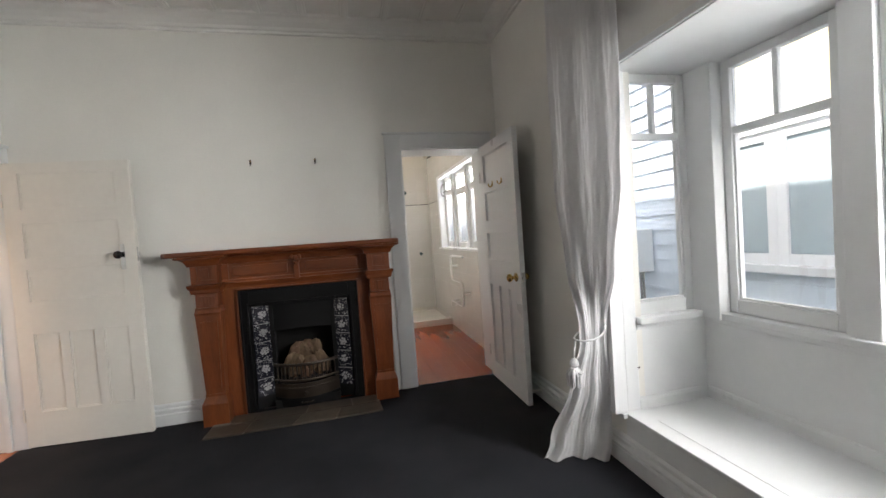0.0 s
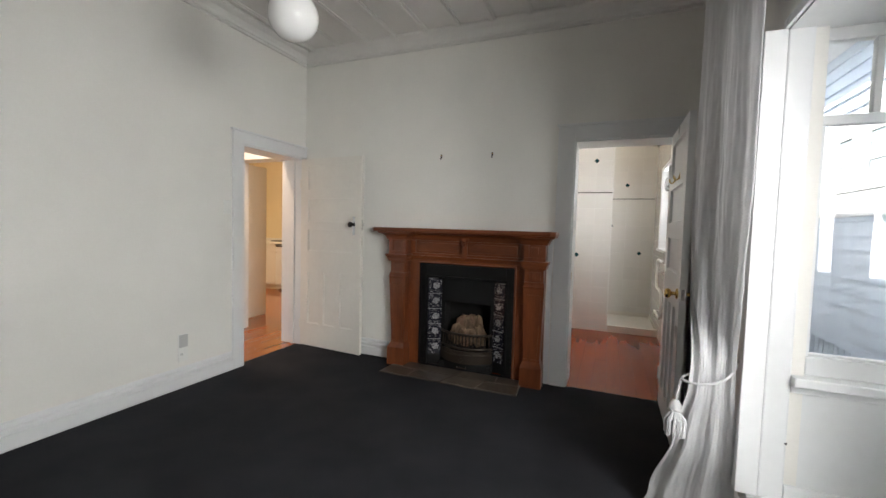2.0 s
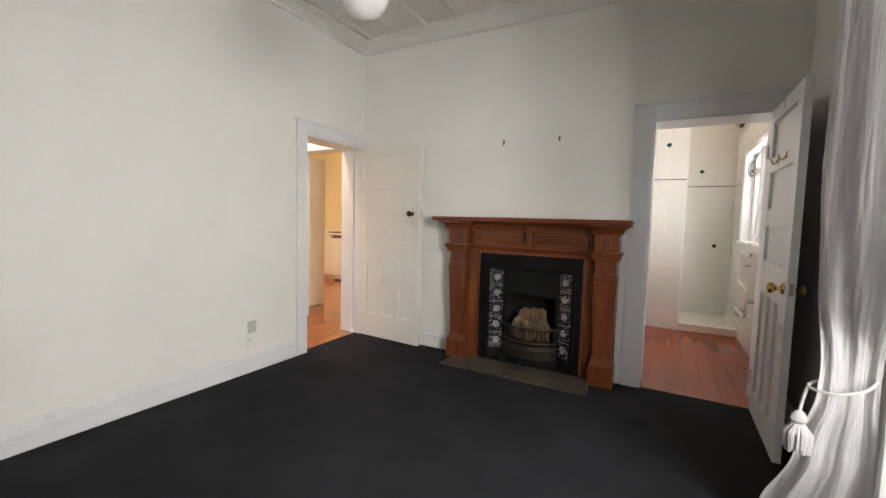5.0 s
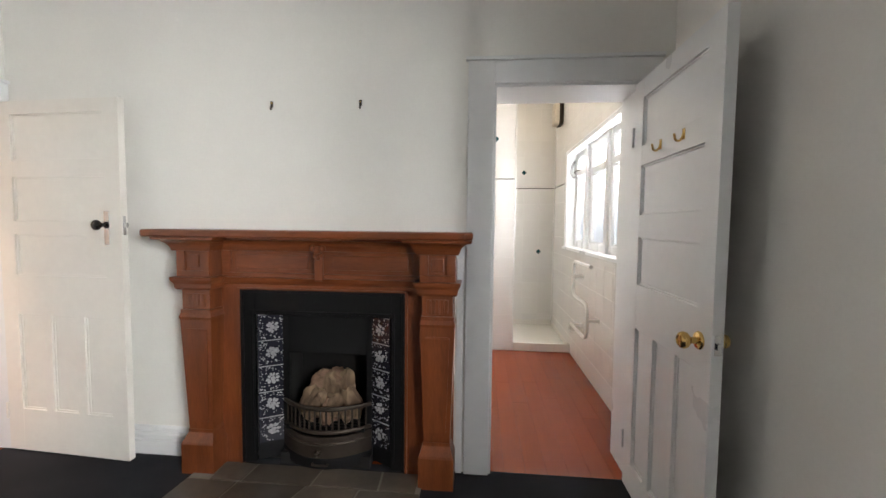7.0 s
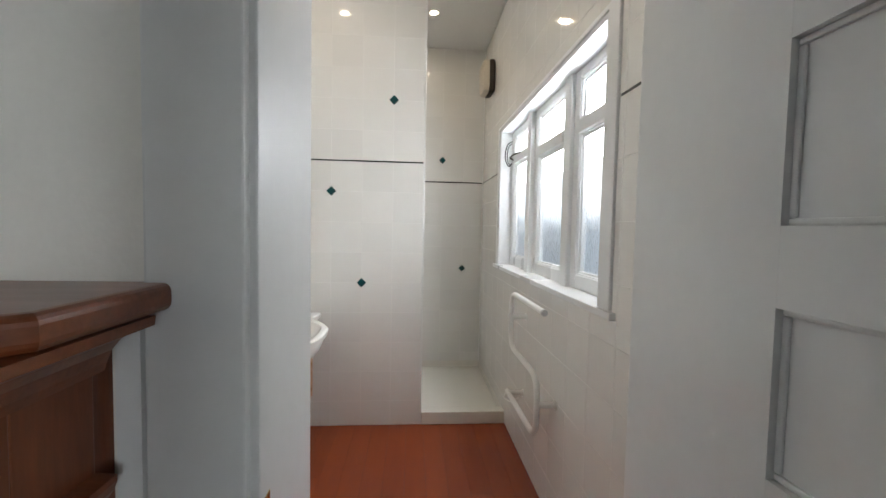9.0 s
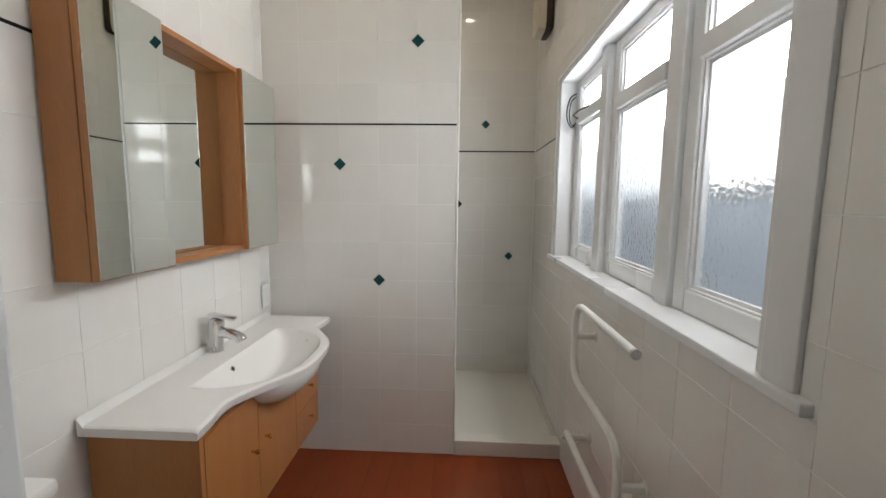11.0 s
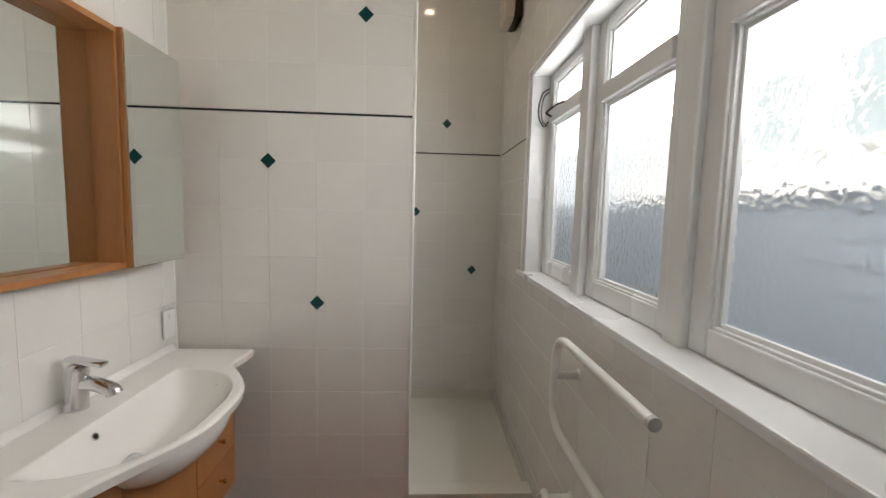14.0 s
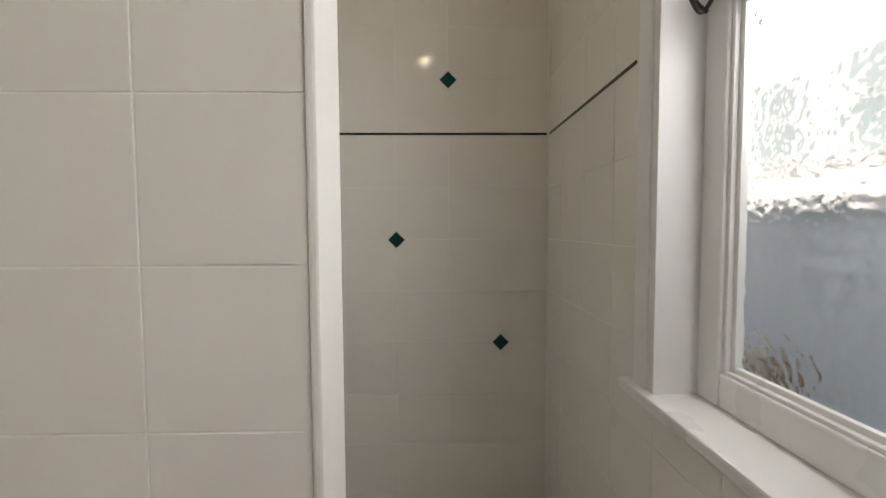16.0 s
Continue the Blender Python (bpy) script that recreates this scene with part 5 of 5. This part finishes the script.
wc = thing("toilet", "white ceramic toilet with a low cistern", "toilet", (BX0 + 0.004, 4.075, 0.0))
part("cistern", box(0.0, 0.185, -0.19, 0.19, 0.42, 0.775, 0.025), CERAMIC, wc, "", True)
part("cistern_lid", box(-0.002, 0.198, -0.20, 0.20, 0.775, 0.808, 0.012), CERAMIC, wc, "", True)
part("flush_button", lathe([(0, 0.808), (0.024, 0.808), (0.024, 0.813), (0, 0.814)], Matrix.Translation((0.08, 0, 0)), 20), CHROME, wc, "", True)
pan = lathe([(0.10, 0), (0.105, 0.02), (0.09, 0.12), (0.11, 0.26), (0.165, 0.36), (0.175, 0.395), (0.12, 0.395), (0.09, 0.30), (0, 0.24)], Matrix.Translation((0.32, 0, 0.001)) @ Matrix.Diagonal((1.15, 1, 1, 1)), 32)
part("pan", pan, CERAMIC, wc, "", True)
part("pan_neck", box(0.02, 0.26, -0.10, 0.10, 0.05, 0.39, 0.04), CERAMIC, wc, "", True)
part("seat", lathe([(0, 0.40), (0.18, 0.40), (0.184, 0.41), (0.178, 0.425), (0, 0.428)], Matrix.Translation((0.33, 0, 0)) @ Matrix.Diagonal((1.15, 1, 1, 1)), 32), PLASTIC, wc, "closed white seat lid", True)

fan = thing("fan_heater", "cream plastic wall fan heater with dark edge", "heater", (BX1, 6.33, 2.46))
part("casing", box(-0.105, -0.001, -0.10, 0.10, 0.0, 0.25, 0.03), BEIGE, fan, "", True)
part("surround", box(-0.06, -0.002, -0.106, 0.106, -0.006, 0.256, 0.03), BRONZE, fan, "dark bronze surround", True)
for k in range(7):
    part("slat", box(-0.109, -0.1, -0.07, 0.07, 0.04 + 0.026 * k, 0.05 + 0.026 * k, 0.002), BEIGE, fan)
for x, y in ((0.93, 6.1), (0.25, 5.1), (0.93, 4.4)):
    dl = thing("downlight", "recessed round downlight, lit warm white", "lamp", (x, y, BH), "downlights")
    part("bezel", lathe([(0.030, -0.004), (0.044, -0.004), (0.046, 0.0), (0.030, 0.0)], Matrix(), 28), PLASTIC, dl, "", True)
    part("lens", lathe([(0, -0.003), (0.031, -0.003), (0.031, -0.001), (0, -0.001)], Matrix(), 28), LENS, dl, "glowing lens", True)


# ---- kitchen beyond the hall ----
structure("trim", boxes((-3.262, -3.145, 3.488, 3.51, 0, 1.965), (-3.145, -2.374, 3.490, 3.51, 1.965, 2.075), (-3.262, -3.145, 3.490, 3.51, 1.965, 2.075), (-3.16, -3.140, 3.5105, 3.702, 0, 1.965), (-3.139, -3.126, 3.575, 3.612, 0, 1.963), (-3.14, -2.42, 3.5105, 3.702, 1.965, 1.985), bevel=0.004), WHITE, "white painted architrave round the kitchen doorway", "architrave")
kd = thing("door_3", "narrow flush painted kitchen door standing ajar", "door", (-3.475, 3.712, 0.008), kind="structure")
kd.rotation_euler = (0, 0, radians(94))
part("leaf", box(0, 0.63, 0, 0.036, 0, 2.0, 0.002), CREAM, kd)
part("door_knob", lathe(KNOB2, Matrix.Translation((0.05, 0, 1.15)) @ pose(0, 0, 0, 90, 0, 0) @ Matrix.Scale(0.4, 4)), BAKELITE, kd, "", True)
for i in range(2):
    x0 = -6.18 + 0.6 * i
    cu = thing("kitchen_cabinet", "white laminate kitchen base cabinet", "cabinet", (x0, 6.0, 0), "kitchen cabinets")
    part("body", box(0.002, 0.598, 0.02, 0.59, 0.1, 0.87), CABINET, cu)
    part("toe_kick", box(0.0, 0.6, 0.06, 0.08, 0, 0.1), CABINET, cu)
    part("door", box(0.006, 0.594, 0, 0.0195, 0.105, 0.72, 0.002), CABINET, cu)
    part("drawer", box(0.006, 0.594, 0, 0.0195, 0.726, 0.865, 0.002), CABINET, cu)
    part("handle", tube([(0.25, 0, 0.80), (0.25, -0.025, 0.80), (0.35, -0.025, 0.80), (0.35, 0, 0.80)], 0.004, 8, 0.01), CHROME, cu, "", True)
wt = tagged(part("worktop", boxes((-6.2, -3.75, 5.975, 6.595, 0.872, 0.912), (-6.2, -3.75, 6.575, 6.598, 0.912, 0.955), bevel=0.004), CABINET), "pale laminate kitchen worktop with an upstand", "worktop")
dw = thing("dishwasher", "white dishwasher under the kitchen worktop", "dishwasher", (-4.97, 5.985, 0))
part("body", box(0.004, 0.59, 0.02, 0.59, 0.03, 0.85, 0.004), PLASTIC, dw)
part("door", box(0.006, 0.588, -0.004, 0.0195, 0.1, 0.72, 0.004), PLASTIC, dw)
part("control_panel", box(0.006, 0.588, -0.008, 0.0195, 0.725, 0.82, 0.006), PLASTIC, dw)
part("gap_strip", box(0.01, 0.584, 0.0, 0.0195, 0.822, 0.845), BLACK, dw)
cu2 = thing("kitchen_cabinet", "white laminate kitchen base cabinet", "cabinet", (-4.37, 6.0, 0), "kitchen cabinets")
part("body", box(0.002, 0.598, 0.02, 0.59, 0.1, 0.87), CABINET, cu2)
part("door", box(0.006, 0.594, 0, 0.0195, 0.105, 0.865, 0.002), CABINET, cu2)
kt = thing("kitchen_tap", "small chrome kitchen tap on the worktop", "tap", (-4.95, 6.45, 0.912))
part("spout", tube([(0, 0, 0), (0, 0, 0.16), (0, -0.08, 0.2), (0, -0.14, 0.17)], 0.012, 10, 0.05), CHROME, kt, "", True)
part("base", lathe([(0, 0), (0.028, 0), (0.026, 0.02), (0.015, 0.05), (0, 0.05)], Matrix(), 16), CHROME, kt, "", True)
hob = tagged(part("chopping_board", box(-5.2, -4.85, 6.1, 6.4, 0.912, 0.93, 0.004), BLACK), "dark flat board lying on the kitchen worktop", "board")

# ---- outside: ground and the neighbouring house ----
structure("ground", box(-60, 60, -60, 60, -0.55, -0.5), EARTH, "bare ground between the houses", "ground")
NX = 3.2
house = thing("neighbour_house", "pale blue-grey weatherboard house with white trim next door", "house", (NX, 3, -0.5))


def npart(name, bm, material, label="", par=None):
    ob = part(name, bm, material, par or house, label)
    ob.matrix_parent_inverse = Matrix.Translation(house.location).inverted() if par is None else Matrix()
    return ob


NY0, NY1 = -8.0, 22.0
WA, WB, WC, WD = 1.30, 3.10, 0.86, 2.52     # its window opening
npart("wall", boxes((NX + 0.03, NX + 0.13, NY0, WA, 0.1, 3.5), (NX + 0.03, NX + 0.13, WB, NY1, 0.1, 3.5), (NX + 0.03, NX + 0.13, WA, WB, 0.1, WC), (NX + 0.03, NX + 0.13, WA, WB, WD, 3.5)), BOARDS)


def clapboard(y0, y1):
    """One lapped weatherboard: thick at its lower edge."""
    bm = bmesh.new()
    ring = lambda y: [bm.verts.new((x, y, z)) for x, z in ((0.03, 0), (-0.013, 0), (-0.012, 0.006), (0.016, 0.165), (0.03, 0.165))]
    r0, r1 = ring(y0), ring(y1)
    for i in range(5):
        bm.faces.new((r0[i], r0[(i + 1) % 5], r1[(i + 1) % 5], r1[i]))
    bm.faces.new(r0[::-1])
    bm.faces.new(r1)
    return mesh_of("weatherboard", bm, BOARDS)


full, left_b, right_b = clapboard(NY0, NY1), clapboard(NY0, WA - 0.1), clapboard(WB + 0.1, NY1)
z = 0.1
while z < 3.4:
    for me in ([full] if z + 0.165 <= WC - 0.05 or z >= WD + 0.08 else [left_b, right_b]):
        ob = new("weatherboard", me)
        ob.parent = house
        ob.matrix_parent_inverse = Matrix.Translation(house.location).inverted()
        ob.location = (NX, 0, z)
    z += 0.15
slat_me = mesh_of("base_slat", box(0, 0.02, -0.05, 0.05, -0.5, 0.1), BOARDS)
for i in range(70):
    ob = new("base_slat", slat_me)
    ob.parent = house
    ob.matrix_parent_inverse = Matrix.Translation(house.location).inverted()
    ob.location = (NX + 0.03, 0.0 + i * 0.115, 0)
npart("corner_board", box(NX - 0.012, NX + 0.02, 4.62, 4.74, 0.1, 3.4, 0.003), BOARDS)
wf = npart("window", boxes((NX - 0.02, NX + 0.04, WA - 0.1, WA, WC - 0.02, WD + 0.1), (NX - 0.02, NX + 0.04, WB, WB + 0.1, WC - 0.02, WD + 0.1), (NX - 0.02, NX + 0.04, WA, WB, WD, WD + 0.1), (NX - 0.07, NX + 0.06, WA - 0.13, WB + 0.13, WC - 0.06, WC), bevel=0.004), WHITE, "white timber window with three sashes")
for y0, y1 in ((WA, 1.90), (1.90, 2.503), (2.503, WB)):
    WT = 1.86
    for za, zb, glz in ((WC, WT, HAZEGLASS), (WT + 0.05, WD, BLIND)):
        sash = npart("sash", boxes((NX + 0.01, NX + 0.05, y0, y0 + 0.075, za, zb), (NX + 0.01, NX + 0.05, y1 - 0.075, y1, za, zb), (NX + 0.011, NX + 0.049, y0 + 0.075, y1 - 0.075, za, za + 0.08), (NX + 0.011, NX + 0.049, y0 + 0.075, y1 - 0.075, zb - 0.07, zb), bevel=0.004), WHITE, "", wf)
        npart("pane", box(NX + 0.03, NX + 0.034, y0 + 0.07, y1 - 0.07, za + 0.075, zb - 0.065), glz, "", wf)
npart("transom", box(NX - 0.01, NX + 0.05, WA, WB, 1.86, 1.91, 0.004), WHITE, "", wf)
npart("roof", boxes((NX - 0.35, NX + 4, NY0 - 0.4, NY1 + 0.4, 3.4, 3.5)), ROOF)
npart("fascia", box(NX - 0.37, NX - 0.35, NY0 - 0.4, NY1 + 0.4, 3.34, 3.52), WHITE)
npart("soffit", box(NX - 0.35, NX + 0.03, NY0, NY1, 3.38, 3.398), WHITE)
# high white window of the house, with a broad board under it
hi = npart("window", boxes((NX - 0.045, NX + 0.02, 4.76, 8.4, 1.50, 1.76), (NX - 0.035, NX + 0.02, 4.76, 8.4, 2.33, 2.52), (NX - 0.06, NX + 0.02, 4.74, 8.42, 1.76, 1.80), bevel=0.004), WHITE, "high white timber window over a broad white board")
y = 4.76
for k in range(6):
    npart("mullion", box(NX - 0.035, NX + 0.02, y, y + 0.33, 1.80, 2.33, 0.004), WHITE, "", hi)
    npart("pane", box(NX - 0.02, NX - 0.015, y + 0.33, y + 0.62, 1.80, 2.33), HAZEGLASS, "", hi)
    npart("glazing_bar", box(NX - 0.028, NX - 0.0205, y + 0.33, y + 0.62, 2.05, 2.075), WHITE, "", hi)
    y += 0.62
# plain box put in for an unidentified cream and brown shape
mb = thing("cream_brown_box", "cream-topped brown box on the neighbouring wall", "box", (NX - 0.001, 7.75, 0.30))
part("case", box(-0.14, 0, -0.17, 0.17, 0, 0.20, 0.02), TAN, mb, "", True)
part("hood", box(-0.17, 0, -0.18, 0.18, 0.201, 0.34, 0.05), BEIGE, mb, "rounded cream hood", True)
hw = thing("water_heater", "white metal outdoor gas water heater on the weatherboards", "water heater", (NX, 3.885, 0.72))
part("casing", box(-0.2, -0.002, -0.12, 0.12, 0, 0.445, 0.015), WHITE, hw, "", True)
part("vent_slot", box(-0.203, -0.198, -0.05, 0.09, 0.395, 0.41), BLACK, hw, "dark exhaust slot")
for y in (-0.07, -0.03, 0.05):
    part("pipe", tube([(-0.1, y, 0.01), (-0.1, y, -0.6), (-0.02, y, -1.0)], 0.011, 8, 0.05), SMOKE, hw, "", True)

# ---- wall tiles of the bathroom, the diamonds and the black line ----
S, G, TT = 0.2, 0.0025, 0.0014
ZT = [0.168 - 0.2 + 0.2 * k for k in range(0, 16)]
CACHE = {}


def tile_mesh(w, h):
    key = (round(w, 4), round(h, 4))
    if key not in CACHE:
        bm = bmesh.new()
        b = 0.0007
        outer = [(-w / 2, -h / 2), (w / 2, -h / 2), (w / 2, h / 2), (-w / 2, h / 2)]
        inner = [(x - math.copysign(b, x), z - math.copysign(b, z)) for x, z in outer]
        r0 = [bm.verts.new((x, 0, z)) for x, z in outer]
        r1 = [bm.verts.new((x, -TT + b * 0.7, z)) for x, z in outer]
        r2 = [bm.verts.new((x, -TT, z)) for x, z in inner]
        for p0, p1 in ((r0, r1), (r1, r2)):
            for i in range(4):
                bm.faces.new((p0[i], p0[(i + 1) % 4], p1[(i + 1) % 4], p1[i]))
        bm.faces.new(r2)
        CACHE[key] = mesh_of("tile", bm, TILE)
    return CACHE[key]


def tile_wall(par, m, u0, u1, joint, holes=(), top=None):
    """Lays 200 mm tiles on a wall; m takes local x along the wall, -y into the room. joint: where one upright joint lies."""
    us = []
    u = joint - math.ceil((joint - u0) / S) * S
    while u < u1 - 0.001:
        a0, b0 = max(u, u0), min(u + S, u1)
        if b0 - a0 > 0.012:
            us.append((a0, b0))
        u += S
    for a0, b0 in us:
        for z in ZT:
            c0, d0 = max(z, 0.001), min(z + S, top or BH)
            if d0 - c0 < 0.012:
                continue
            rects = [(a0, b0, c0, d0)]
            for (ha, hb, hc, hd) in holes:
                nxt = []
                for (a, b, c, d) in rects:
                    if b <= ha or a >= hb or d <= hc or c >= hd:
                        nxt.append((a, b, c, d))
                        continue
                    if c < hc:
                        nxt.append((a, b, c, hc))
                    if d > hd:
                        nxt.append((a, b, hd, d))
                    if a < ha:
                        nxt.append((a, ha, max(c, hc), min(d, hd)))
                    if b > hb:
                        nxt.append((hb, b, max(c, hc), min(d, hd)))
                rects = nxt
            for (a, b, c, d) in rects:
                if b - a < 0.012 or d - c < 0.012:
                    continue
                ob = new("tile", tile_mesh(b - a - G, d - c - G))
                ob.parent = par
                ob.matrix_basis = m @ Matrix.Translation(((a + b) / 2, 0, (c + d) / 2))


def along_x(y):
    return Matrix.Translation((0, y, 0))


M_EAST = Matrix.Translation((BX1, 0, 0)) @ Matrix.Rotation(radians(-90), 4, "Z")     # local x = -y
M_WEST = Matrix.Translation((BX0, 0, 0)) @ Matrix.Rotation(radians(90), 4, "Z")      # local x = y
tile_wall(wall_bn, along_x(BY1), BX0 + 0.004, 0.857, 0.66)
tile_wall(wall_sn, along_x(SY1), SX0, BX1 - 0.008, 0.86)
tile_wall(wall_bw, M_WEST, BY0, BY1 - 0.008, 4.35)
tile_wall(wall_be, M_EAST, -SY1 + 0.008, -BY0, -4.15, [(-WY1 - 0.05, -WY0 + 0.078, WZ0 - 0.024, WZ1 + 0.02)])
DIAMOND = prism([(0.032, 0), (0, 0.032), (-0.032, 0), (0, -0.032)], 0, 0.0022, Matrix.Rotation(radians(90), 4, "X"))
dm = mesh_of("diamond", DIAMOND, TEAL)
for par, m, spots in ((wall_bn, along_x(BY1 - TT), ((0.26, 1.568), (0.46, 0.968), (0.66, 2.168))), (wall_sn, along_x(SY1 - TT), ((1.06, 1.968), (1.26, 0.968), (0.86, 1.368)))):
    for u, z in spots:
        ob = new("diamond", dm)
        ob.parent = par
        ob.matrix_basis = m @ Matrix.Translation((u, -0.0002, z))
for par, m, spans in ((wall_bn, along_x(BY1 - TT), ((BX0 + 0.006, 0.857),)), (wall_sn, along_x(SY1 - TT), ((SX0, BX1 - 0.01),)), (wall_bw, M_WEST @ Matrix.Translation((0, -TT, 0)), ((BY0, BY1 - 0.01),)),
                      (wall_be, M_EAST @ Matrix.Translation((0, -TT, 0)), ((-SY1 + 0.01, -WY1 - 0.075), (-WY0 + 0.09, -BY0)))):
    for a0, b0 in spans:
        ob = new("line_strip", mesh_of("line_strip", box(a0, b0, -0.0012, 0.0005, 1.763, 1.772), LINE))
        ob.parent = par
        ob.matrix_basis = m
